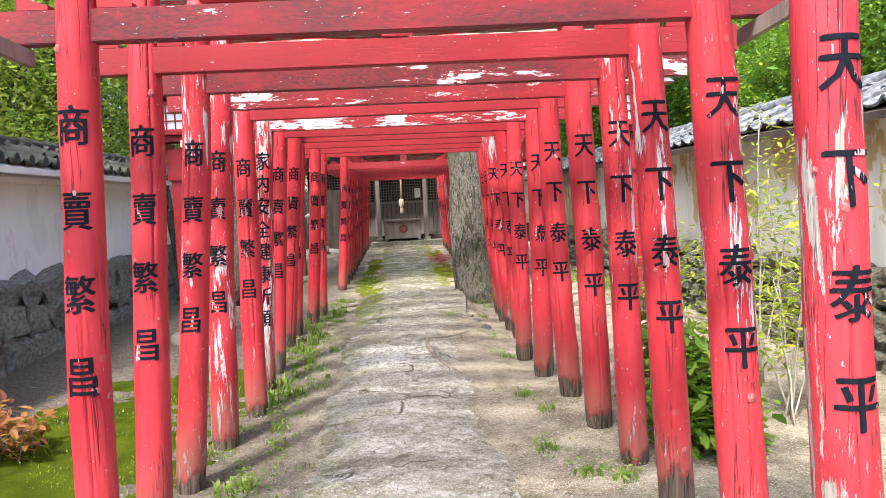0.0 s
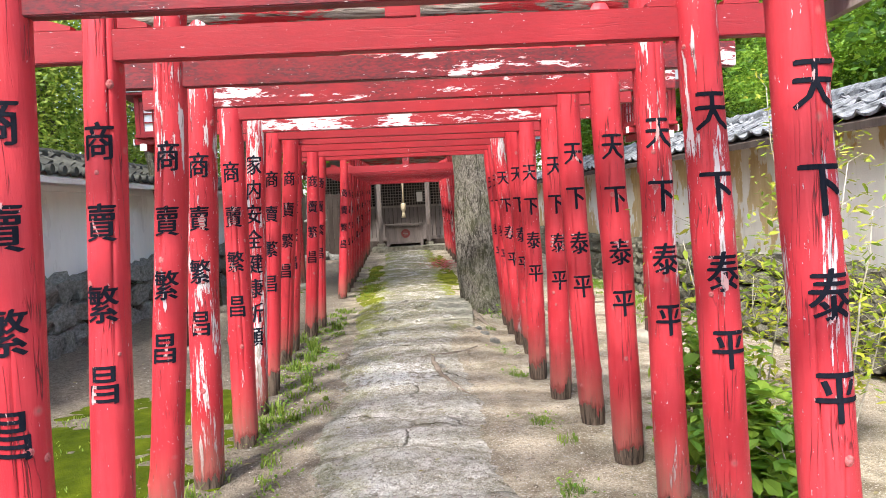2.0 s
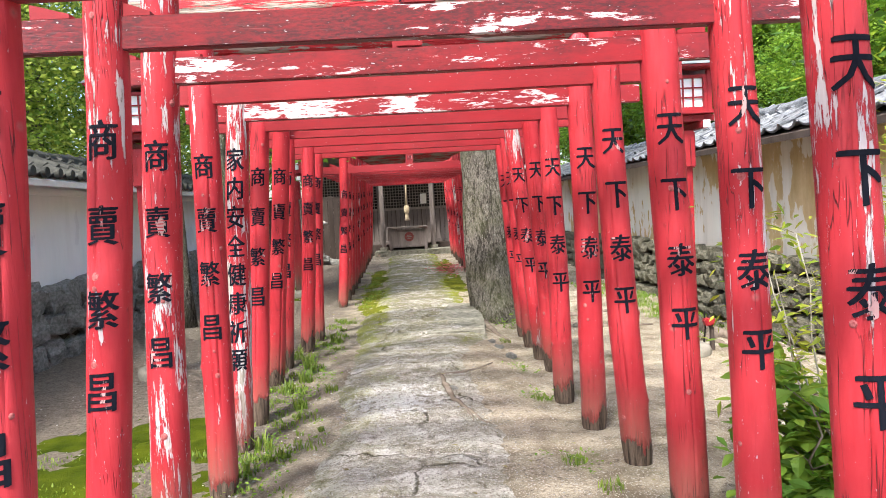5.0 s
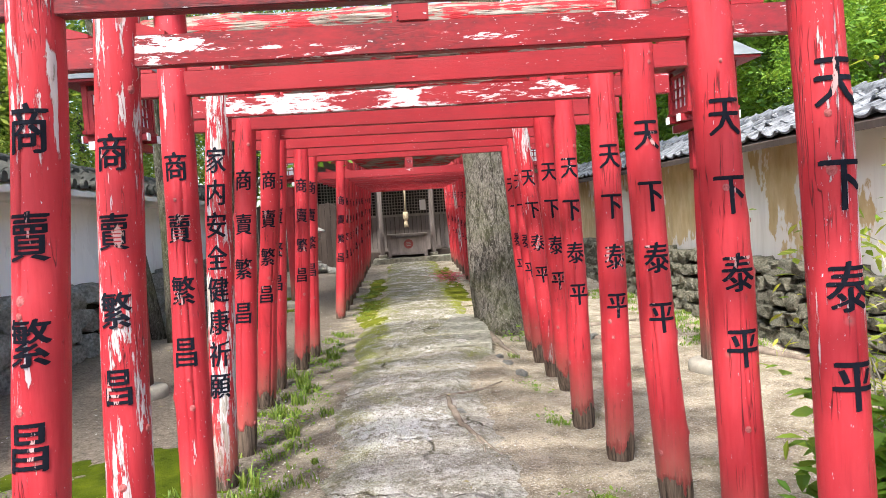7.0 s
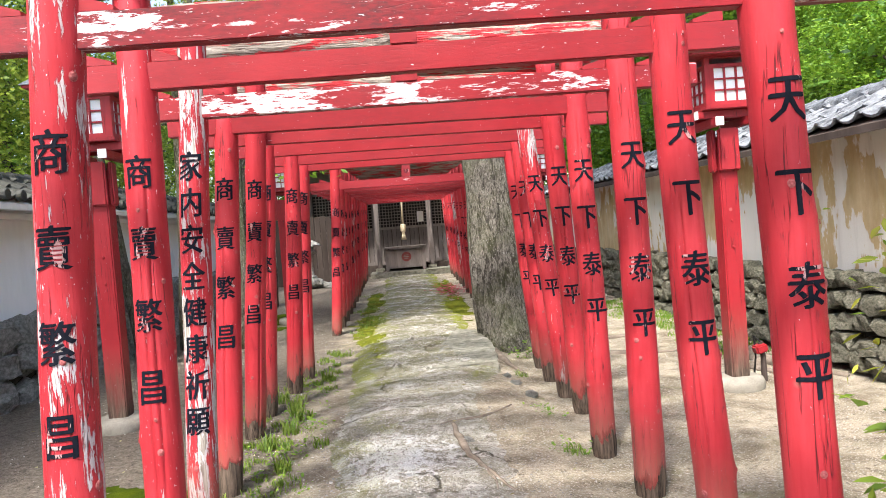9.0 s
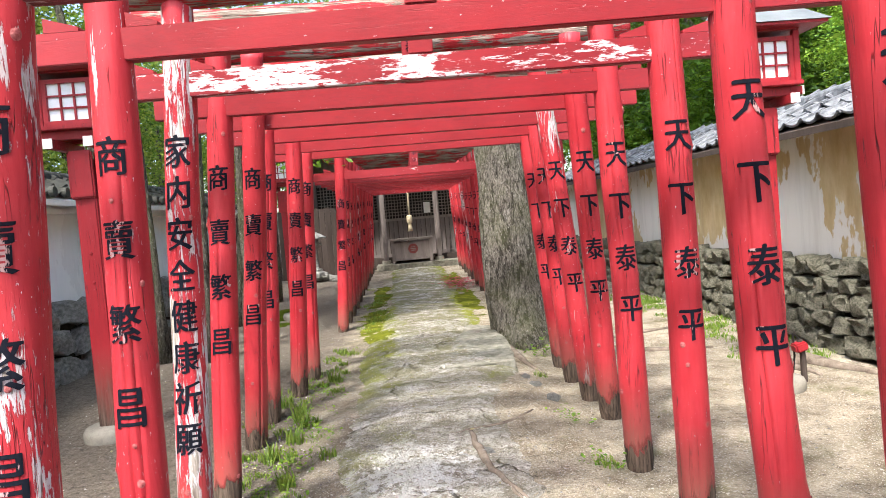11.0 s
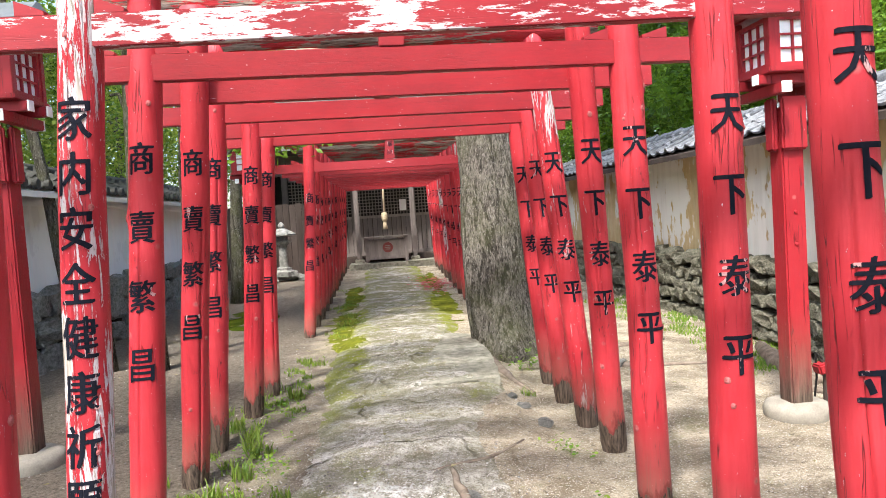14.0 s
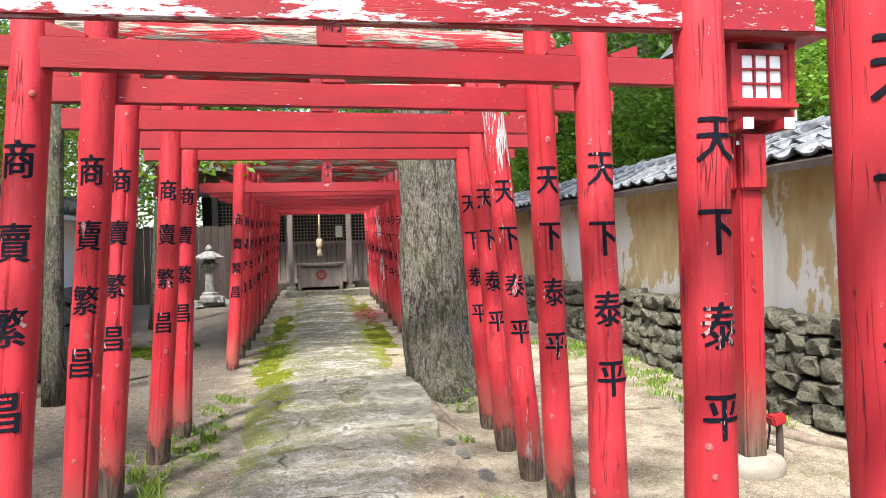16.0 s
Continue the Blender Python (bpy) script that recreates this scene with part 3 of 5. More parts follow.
def post_mesh(f, seed, rings=44, cols=26, cracks=True):
    rng = random.Random(seed + 5)
    ths = [(-math.pi + 2 * math.pi * i / cols, None) for i in range(cols)]
    marks = []
    if cracks:
        for _ in range(rng.choice((1, 1, 2))):
            a, s0, ln = rng.uniform(-2.3, -0.8), rng.uniform(-0.1, 0.5), rng.uniform(0.3, 0.9)
            marks.append((a, s0, s0 + ln, rng.uniform(0.006, 0.014)))
            ths = [t for t in ths if abs(t[0] - a) > 0.08] + [(a - 0.045, None), (a, len(marks) - 1), (a + 0.045, None)]
    ths.sort(key=lambda t: t[0])
    bm = bmesh.new()
    grid = []
    for j in range(rings + 1):
        s = j / rings
        row = []
        for th, mk in ths:
            lift, t2 = 0.0, th
            if mk is not None:
                _, s0, s1, dep = marks[mk]
                if s0 < s < s1:
                    lift = -dep * min(1, 6 * (s - s0), 6 * (s1 - s)) - 0.004
                t2 = th
            wob = sum(0.10 * noise.noise(Vector((s * 3.0, a * 5, seed))) for a, *_ in marks[:1]) if cracks else 0
            foot = -0.010 * max(0, 1 - s * 2.5 / (0.11 + 0.05 * noise.noise(Vector((math.cos(th) * 3, math.sin(th) * 3, seed))))) ** 0.3 if s < 0.06 else 0
            row.append(bm.verts.new(f(s, t2 + wob, lift + foot)))
        grid.append(row)
    n = len(ths)
    for r0, r1 in zip(grid, grid[1:]):
        for k in range(n):
            bm.faces.new((r0[k], r0[(k + 1) % n], r1[(k + 1) % n], r1[k]))
    bm.faces.new(grid[-1])
    return bm


def character(f, ch, r, z_base, z_top, zc, size, narrow=0.82):
    """One ink character laid on the front of a post; the brush is broadened by three passes, each a little higher."""
    vs, fs = [], []
    pts, faces = glyph(ch)
    for dx, dy, up in ((0, 0, 0.0030), (0.028, 0.010, 0.0026), (-0.028, -0.010, 0.0022)):
        n0 = len(vs)
        for p in pts:
            s = (zc + (p.y + dy) * size - z_base) / (z_top - z_base)
            vs.append(f(s, -math.pi / 2 + (p.x + dx) * narrow * size / r, up))
        fs += [[n0 + k for k in q] for q in faces]
    me = bpy.data.meshes.new("character")
    me.from_pydata(vs, [], fs)
    me.materials.append(INK)
    return me


def slanted(bm, corners):
    """A solid from eight corners, lower four then upper four."""
    v = [bm.verts.new(c) for c in corners]
    for q in ((3, 2, 1, 0), (4, 5, 6, 7), (0, 1, 5, 4), (1, 2, 6, 5), (2, 3, 7, 6), (3, 0, 4, 7)):
        bm.faces.new([v[i] for i in q])
    return bm


LEFT_TEXT, RIGHT_TEXT, WISH = "商賣繁昌", "天下泰平", "家内安全健康祈願"


def torii(yl, yr, xl, xr, wear, beam, seed, near=True, text=LEFT_TEXT, spread=(0.06, 0.055), nod=(0.0, 0.0), nuki_z=2.06, over=0.30, radii=(0.073, 0.074)):
    """A gate: posts at xl and xr (their places at 1.8 m), wear of both posts and of the tie beam; spread and nod: how far
    each post's foot stands out and back per metre; nuki_z: underside of the tie beam above the level ground."""
    ym, rng = (yl + yr) / 2, random.Random(seed * 7 + 1)
    zg = gz(xl, yl)
    words = ("faded", "flaking", "badly flaked", "peeling white", "half bare")[max(wear)]
    gate = thing("torii_gate", f"vermilion wooden torii gate with {words} paint and black characters", "torii gate", "avenue of torii gates", at=((xl + xr) / 2, ym, zg))
    top_z = zg + 2.54
    for side, x, y, w, chars in ((-1, xl, yl, wear[0], text), (1, xr, yr, wear[1], RIGHT_TEXT)):
        g = gz(x, y)
        lean, back = (spread[0], nod[0]) if side < 0 else (spread[1], nod[1])
        r = radii[0] if side < 0 else radii[1]
        z_low = g - 0.06
        base = (x + side * lean * (1.8 - z_low), y + back * (1.8 - z_low), z_low)
        top = (x - side * lean * (top_z - 1.8), y - back * (top_z - 1.8), top_z)
        f = post_surface(base, top, r, seed * 2 + (side > 0))
        bm = post_mesh(f, seed * 2 + (side > 0), 44 if near else 18, 26 if near else 16, near)
        for v in bm.verts:
            v.co -= Vector((x, y, g))
        ob = new("post", as_mesh("post", bm, POST_PAINT[w], True))
        ob.parent = gate
        ob.location = Vector((x, y, g)) - gate.location
        ob["label"] = ("red painted log post", "red log post with flaking paint", "red log post, paint flaked to white and grey", "red log post, half of its paint peeled to white", "red log post with long strips of bare grey wood")[w]
        first, step, size = (1.775, 0.285, 0.132) if chars == LEFT_TEXT else (1.856, 0.181, 0.142) if chars == WISH else (1.775, 0.286, 0.146)
        for ks, kt, kh in (f.knots if near else ()):
            kr, bm = rng.uniform(0.007, 0.014), bmesh.new()
            mid = bm.verts.new(f(ks, kt, 0.0004) - Vector((x, y, g)))
            rims = [[bm.verts.new(f(ks + q * kr * math.sin(a) * 1.2 / 2.6, kt + q * kr * math.cos(a) / r, up) - Vector((x, y, g))) for a in [2 * math.pi * i / 10 for i in range(10)]] for q, up in ((0.55, 0.0022), (1.0, -0.0005))]
            for i in range(10):
                bm.faces.new((mid, rims[0][i], rims[0][(i + 1) % 10]))
                bm.faces.new((rims[0][i], rims[1][i], rims[1][(i + 1) % 10], rims[0][(i + 1) % 10]))
            kn = new("knot", as_mesh("knot", bm, KNOT, True))
            kn.parent = ob
            kn["label"] = "pale worn knot"
        for k, ch in enumerate(chars):
            le = new("character", character(f, ch, r, z_low, top_z, g + first - step * k, size))
            le.parent = ob
            le.location = -Vector((x, y, g))
            le["label"] = "black brush-painted character"
    zb = nuki_z
    slope = (yr - yl) / (xr - xl)
    turn = Matrix.Translation(((xl + xr) / 2, ym, 0)) @ Matrix.Rotation(math.atan(slope), 4, "Z")
    half = (xr - xl) / 2
    bm = boxed(-half - over, half + over + 0.09, -0.027, 0.027, zb, zb + 0.112, 0.004)
    bmesh.ops.transform(bm, matrix=turn, verts=bm.verts)
    bmesh.ops.translate(bm, vec=-gate.location, verts=bm.verts)
    b = part("tie_beam", bm, BEAM_PAINT[beam], None)
    b.parent = gate
    b["label"] = ("smooth red painted tie beam", "red tie beam darkened by mould", "red tie beam with white flaked patches", "red tie beam with its paint half gone to white")[beam]
    # wedges at the posts, a strut and the log on top
    for sx in (-1, 1):
        for o in (-1, 1):
            x0 = sx * half + o * 0.082
            x1 = x0 + o * rng.uniform(0.09, 0.13)
            bm = bmesh.new()
            zt = zb + 0.114
            lo, hi = (min(x0, x1), max(x0, x1))
            ha, hb = (0.014, 0.05) if o * 1 > 0 else (0.05, 0.014)
            ha, hb = (hb, ha) if sx * o < 0 else (ha, hb)
            slanted(bm, [(lo, -0.022, zt), (hi, -0.022, zt), (hi, 0.022, zt), (lo, 0.022, zt), (lo, -0.022, zt + ha), (hi, -0.022, zt + hb), (hi, 0.022, zt + hb), (lo, 0.022, zt + ha)])
            bmesh.ops.transform(bm, matrix=turn, verts=bm.verts)
            bmesh.ops.translate(bm, vec=-gate.location, verts=bm.verts)
            w = part("wedge", bm, BEAM_PAINT[0])
            w.parent = gate
    bm = boxed(-0.055, 0.055, -0.03, 0.03, zb + 0.113, zg + 2.50, 0.004)
    bmesh.ops.transform(bm, matrix=turn, verts=bm.verts)
    bmesh.ops.translate(bm, vec=-gate.location, verts=bm.verts)
    st = part("strut", bm, BEAM_PAINT[0])
    st.parent = gate
    for k, ch in enumerate("奉納"):
        gp, gf = glyph(ch)
        me = bpy.data.meshes.new("character")
        me.from_pydata([turn @ Vector((p.x * 0.075, -0.0325, zg + 2.40 - 0.10 * k + p.y * 0.075)) - gate.location for p in gp], [], gf)
        me.materials.append(INK)
        new("character", me).parent = st
    pts = [(-half - 0.36 + (2 * half + 0.72) * k / 12, 0.01 * noise.noise(Vector((k * 0.7, seed, 0))), zg + 2.58 + 0.012 * noise.noise(Vector((k * 0.5, seed, 9)))) for k in range(13)]
    bm = tube(bmesh.new(), pts, [0.085] * 13, 14, 0.3, seed)
    bmesh.ops.transform(bm, matrix=turn, verts=bm.verts)
    bmesh.ops.translate(bm, vec=-gate.location, verts=bm.verts)
    lg = part("top_log", bm, LOG_PAINT, None, "round red top log with bark showing", True)
    lg.parent = gate
    return gate


# left y, right y, left x, right x (at 1.8 m), lean of the feet outwards and back, wear of the posts, tie beam and its underside
NEAR_GATES = [
    (1.72, 1.70, -1.08, 1.160, (0.050, 0.045), (0.0, 0.0), (1, 4), 1, 2.05),
    (2.44, 2.345, -1.01, 1.156, (0.035, 0.044), (0.0, -0.03), (0, 1), 1, 2.055),
    (3.025, 2.945, -1.007, 1.150, (0.031, 0.050), (-0.05, 0.0), (0, 1), 0, 2.057),
    (3.655, 3.613, -0.982, 1.212, (0.080, 0.034), (0.0, 0.0), (1, 1), 1, 2.072),
    (4.325, 4.258, -1.011, 1.190, (0.051, 0.041), (0.0, 0.0), (3, 0), 2, 2.078),
    (5.04, 4.932, -1.030, 1.172, (0.005, 0.044), (-0.05, 0.0), (1, 0), 0, 2.10),
    (5.715, 5.655, -1.010, 1.192, (0.050, 0.005), (-0.03, 0.0), (3, 0), 3, 2.093),
    (6.31, 6.40, -0.998, 1.148, (0.058, 0.010), (-0.06, -0.03), (0, 0), 0, 2.096),
    (6.98, 7.08, -0.965, 1.165, (0.110, 0.065), (0.12, 0.10), (0, 0), 0, 2.11),
    (7.72, 7.80, -1.02, 1.120, (0.075, 0.090), (0.0, 0.0), (0, 2), 0, 2.11),
    (8.45, 8.42, -0.935, 1.160, (0.065, 0.075), (0.0, 0.0), (0, 0), 0, 2.105),
    (9.05, 9.02, -0.900, 1.195, (0.060, 0.075), (0.0, 0.0), (0, 0), 0, 2.10),
]
POST_RADII = [(0.070, 0.080), (0.068, 0.079), (0.071, 0.076), (0.073, 0.075), (0.082, 0.083), (0.076, 0.080), (0.074, 0.079), (0.070, 0.075), (0.072, 0.074), (0.072, 0.076), (0.070, 0.073), (0.068, 0.072)]
for i, (yl, yr, xl, xr, lean, back, wear, beam, under) in enumerate(NEAR_GATES):
    torii(yl, yr, xl, xr, wear, beam, i + 1, True, WISH if i == 6 else LEFT_TEXT, lean, back, under, 0.30, POST_RADII[i])
for i in range(11):
    y = 12.25 + 0.80 * i
    torii(y, y, -0.88 + 0.008 * (y - 12.2), 1.26 + 0.005 * (y - 12.2), ((0, 1, 0, 0, 1)[i % 5], (0, 0, 2, 0)[i % 4]), 0, i + 31, False, LEFT_TEXT, (0.065, 0.055), (0.0, 0.0), 2.10 + 0.35 * gz(0, y), 0.42)

# ---- wall bases, plaster, roofs ----
def stone_meshes(mat, count, seed):
    out = []
    for k in range(count):
        bm = bmesh.new()
        bmesh.ops.create_icosphere(bm, subdivisions=2, radius=1.0)
        for v in bm.verts:
            c = v.co
            p = Vector([math.copysign(abs(a) ** 0.55, a) for a in c])
            v.co = p * (0.48 + 0.26 * noise.noise(c * 1.6 + Vector((k * 5 + seed, 0, 0))))
        out.append(as_mesh("stone", bm, mat))
    return out


def pantile(mat, name="tile"):
    """A curved roof tile, 0.29 by 0.32, lying along its own slope (x) with its hollow up."""
    bm = bmesh.new()
    prof = [(-0.145, 0.045), (-0.11, 0.05), (-0.08, 0.03), (-0.04, 0.008), (0.03, 0.0), (0.09, 0.012), (0.145, 0.045)]
    rows = []
    for x, dz in ((0.0, 0.0), (0.32, 0.0)):
        rows.append(([bm.verts.new((x, y, z + dz + 0.022)) for y, z in prof], [bm.verts.new((x, y, z + dz)) for y, z in prof]))
    (t0, b0), (t1, b1) = rows
    for k in range(6):
        bm.faces.new((t0[k], t1[k], t1[k + 1], t0[k + 1]))
        bm.faces.new((b0[k], b0[k + 1], b1[k + 1], b1[k]))
        bm.faces.new((t0[k], t0[k + 1], b0[k + 1], b0[k]))
        bm.faces.new((t1[k], b1[k], b1[k + 1], t1[k + 1]))
    bm.faces.new((t0[0], b0[0], b1[0], t1[0]))
    bm.faces.new((t0[6], t1[6], b1[6], b0[6]))
    return as_mesh(name, bm, mat)


def garden_wall(name, label, side, plaster, tile_mat, stone_mat, stone_top, y_end, seed):
    """side: 1 for the wall on the right, -1 on the left. Stones, plaster and a small tiled roof."""
    rng = random.Random(seed)
    X = 3.92 * side
    y0, y1 = -6.0, y_end
    lo, hi = sorted((X, X + 0.34 * side))
    wall = part(name, boxed(lo, hi, y0, y1, -0.2, 2.12, 0.01), plaster)
    tagged(wall, label, "wall", kind="structure")
    # core behind the stones
    lo, hi = sorted((X - 0.08 * side, X + 0.36 * side))
    part("stone_core", boxed(lo, hi, y0, y1, -0.2, stone_top - 0.05), JOINT, wall)
    # roof bed
    bm = bmesh.new()
    e0, e1 = X - 0.38 * side, X + 0.17 * side
    e2 = X + 0.72 * side
    prof = [(e0, 1.98), (e1, 2.27), (e2, 1.98), (e2, 1.92), (e1, 2.10), (e0, 1.92)]
    rows = [[bm.verts.new((x, y, z)) for x, z in prof] for y in (y0, y1)]
    for k in range(6):
        bm.faces.new((rows[0][k], rows[0][(k + 1) % 6], rows[1][(k + 1) % 6], rows[1][k]))
    bm.faces.new(rows[0])
    bm.faces.new(rows[1][::-1])
    bmesh.ops.recalc_face_normals(bm, faces=bm.faces)
    part("roof_bed", bm, DARK_WOOD if side > 0 else WHITE_PAINT, wall)
    return wall


wall_right = garden_wall("wall_east", "old yellow earth plaster wall with stone base and tiled roof", 1, EARTH_WALL, TILE, MOSSY_STONE, 0.78, 24.0, 3)
wall_left = garden_wall("wall_west", "whitewashed wall with rough stone base and dark tiled roof", -1, WHITE_WALL, OLD_TILE, STONE, 0.88, 19.0, 4)


# ---- leaves and trees ----
def leaf_cloud(name, clumps, per, radii, leaf, mat, seed, spread=0.45, flat=0.6, shell=0.55):
    rs = np.random.RandomState(seed)
    d = rs.normal(size=(clumps, 3))
    d /= np.linalg.norm(d, axis=1)[:, None]
    cs = d * (shell + (1 - shell) * rs.rand(clumps, 1)) * np.array(radii)
    p = np.repeat(cs, per, axis=0) + rs.normal(size=(clumps * per, 3)) * spread * np.array((1, 1, flat))
    n = len(p)
    a = rs.normal(size=(n, 3))
    a[:, 2] *= 0.5
    a /= np.linalg.norm(a, axis=1)[:, None]
    b = np.cross(a, rs.normal(size=(n, 3)))
    b /= np.linalg.norm(b, axis=1)[:, None] + 1e-9
    ln = leaf * (0.7 + 0.6 * rs.rand(n, 1))
    v = np.empty((n, 4, 3))
    v[:, 0], v[:, 2] = p - a * ln, p + a * ln
    v[:, 1], v[:, 3] = p + b * ln * 0.45, p - b * ln * 0.45
    me = bpy.data.meshes.new(name)
    me.from_pydata(v.reshape(-1, 3).tolist(), [], np.arange(n * 4).reshape(-1, 4).tolist())
    me.materials.append(mat)
    return me


def link_part(name, me, parent, at=(0, 0, 0), scale=1.0, rz=0.0, label=""):
    ob = new(name, me)
    ob.parent = parent
    ob.location, ob.scale, ob.rotation_euler = at, (scale, scale, scale) if isinstance(scale, (int, float)) else scale, (0, 0, rz)
    if label:
        ob["label"] = label
    return ob


CROWNS = {
    "forest": leaf_cloud("crown", 200, 150, (2.6, 2.6, 2.2), 0.048, LEAF["forest"], 1, 0.3),
    "fresh": leaf_cloud("crown", 150, 190, (2.2, 2.2, 1.9), 0.045, LEAF["fresh"], 2, 0.22),
    "yellow": leaf_cloud("crown", 130, 95, (2.3, 2.3, 1.9), 0.045, LEAF["yellow"], 3, 0.4),
}


def tree(label, x, y, height, r, crown, crown_z, size, seed, bark=SMOOTH_BARK, lean=(0, 0), crown_at=None, group="trees"):
    rng = random.Random(seed)
    z = gz(x, y)
    t = thing("tree", label, "tree", group, at=(x, y, z))
    pts = [(lean[0] * k / 8 + 0.06 * noise.noise(Vector((k * 0.8, seed, 0))), lean[1] * k / 8 + 0.06 * noise.noise(Vector((seed, k * 0.8, 0))), -0.15 + (height + 0.15) * k / 8) for k in range(9)]
    rad = [r * (1.35 if k == 0 else 1.08 if k == 1 else 1.0 - 0.07 * k) for k in range(9)]
    bm = tube(bmesh.new(), pts, rad, 16, 0.18, seed)
    for k in range(5):
        s = rng.randint(4, 8)
        a = rng.uniform(0, 6.28)
        p = Vector(pts[s])
        q = p + Vector((math.cos(a), math.sin(a), rng.uniform(0.5, 1.1))) * size * rng.uniform(0.6, 1.1)
        tube(bm, [p, p.lerp(q, 0.5) + Vector((0, 0, 0.15)), q], [rad[s] * 0.55, rad[s] * 0.35, 0.02], 7, 0.1, seed + k)
    tr = part("trunk", bm, bark, None, "", True)
    tr.parent = t
    c = crown_at or (lean[0], lean[1], crown_z)
    link_part("crown", CROWNS[crown], t, c, size, rng.uniform(0, 6.28))
    return t


# the great tree in the avenue
big = thing("tree", "large old tree with rough grey mossy bark beside the path", "tree", "trees", at=(1.17, 10.4, 0.03))
BIG_PTS = [(0.06, 0.0, -0.15), (0.05, 0.0, 0.05), (0.03, 0, 0.25), (-0.01, 0, 0.6), (-0.03, 0, 1.2), (-0.03, 0, 1.9), (-0.05, 0, 2.6), (-0.06, 0, 3.6), (-0.04, 0, 5.0), (0.0, 0.1, 7.0)]
bm = bmesh.new()
rings, n = [], 56
for j in range(101):
    h = -0.15 + 7.0 * (j / 100) ** 1.6
    k = max(i for i in range(9) if BIG_PTS[i][2] <= h + 1e-6)
    t = (h - BIG_PTS[k][2]) / (BIG_PTS[k + 1][2] - BIG_PTS[k][2])
    c = Vector(BIG_PTS[k]).lerp(Vector(BIG_PTS[k + 1]), min(1, t))
    r = 0.335 - 0.012 * max(0, h)
    ring = []
    for i in range(n):
        th = 2 * math.pi * i / n
        w = Vector((math.cos(th), math.sin(th), 0))
        flare = 0.17 * math.exp(-max(h, 0) / 0.26) * (0.45 + 0.55 * math.cos(th + 0.9) + 0.4 * math.sin(3 * th + 1.0) + 0.25 * math.sin(7 * th))
        rr = r + flare + 0.05 * noise.noise(w * 1.2 + Vector((0, 0, h * 0.9))) + 0.016 * noise.noise(w * 7 + Vector((0, 0, h * 1.1))) + 0.016 * noise.noise(w * 15 + Vector((0, 0, h * 3)))
        ring.append(bm.verts.new((c.x + w.x * rr, c.y + w.y * rr, h)))
    rings.append(ring)
for r0, r1 in zip(rings, rings[1:]):
    for i in range(n):
        bm.faces.new((r0[i], r0[(i + 1) % n], r1[(i + 1) % n], r1[i]))
tr = part("trunk", bm, BARK, None, "", True)
tr.parent = big
for k, (a, up) in enumerate(((0.4, 1.2), (2.2, 1.0), (3.8, 1.3), (5.2, 1.0))):
    p = Vector((0, 0.05, 5.0 + 0.4 * k))
    q = p + Vector((math.cos(a), math.sin(a), up)) * 2.4
    b = part("limb", tube(bmesh.new(), [p, p.lerp(q, 0.5) + Vector((0, 0, 0.3)), q], [0.2, 0.13, 0.04], 9, 0.1, k), BARK, None, "", True)
    b.parent = big
link_part("crown", CROWNS["forest"], big, (0, 0.3, 9.0), (1.25, 1.25, 0.9), 0.4)

FOREST = [(7.4, 4.0, 2.6, 1.15), (8.2, 8.5, 3.2, 1.3), (7.6, 13.5, 3.4, 1.3), (7.0, 18.5, 3.2, 1.2), (8.0, 23, 4, 1.5), (11.5, 6, 5.2, 1.7), (12, 12, 6, 1.9), (11.5, 18, 6, 1.9), (12, 26, 6, 2.0), (5.5, 29, 5, 1.8), (-1, 31, 5.5, 1.9), (-6, 29, 5, 1.8), (16, 9, 9, 2.3), (17, 18, 9, 2.3)]
for k, (x, y, z, s) in enumerate(FOREST):
    tree("tall broadleaf tree with dense dark green leaves behind the wall", x, y, z + 1.5, 0.22, "forest", z + 0.6, s, 50 + k)
for k, (x, y, z, s) in enumerate([(5.6, 9.4, 3.1, 0.5), (6.2, 6.2, 3.3, 0.6), (5.9, 14.6, 3.3, 0.55), (6.0, 18.8, 3.2, 0.7), (6.5, 11.8, 4.3, 0.5), (6.0, 22.8, 3.7, 0.8)]):
    tree("young tree with fresh light green leaves behind the wall", x, y, z, 0.07, "fresh", z, s, 80 + k)
tree("tall tree with a bare grey trunk behind the wall", 6.1, 15.5, 7.5, 0.3, "forest", 8.4, 1.2, 91)
for k, (x, y, z, s) in enumerate([(-6.0, 5.5, 3.4, 0.9), (-6.2, 9.0, 3.6, 1.0), (-6.4, 12.5, 3.8, 1.0), (-6.2, 16.0, 3.8, 1.0), (-8.5, 8.0, 5.2, 1.3), (-9, 14, 5.5, 1.4), (-5.8, 20.0, 4.0, 1.1), (-8, 2.0, 4.6, 1.3)]):
    tree("broadleaf tree with yellow-green leaves behind the white wall", x, y, z, 0.10, "yellow", z, s, 100 + k)
for k, (x, y, z, s) in enumerate([(-7.4, 11.5, 8.2, 1.1), (-7.6, 16.5, 8.4, 1.2), (-10.5, 6.0, 4.2, 1.3), (-10.5, 11.0, 4.4, 1.4), (-11.0, 16.5, 4.6, 1.5), (-9.5, 22.0, 4.6, 1.5)]):
    tree("tall tree with a dense green crown behind the white wall", x, y, z, 0.2, "forest", z, s, 160 + k)
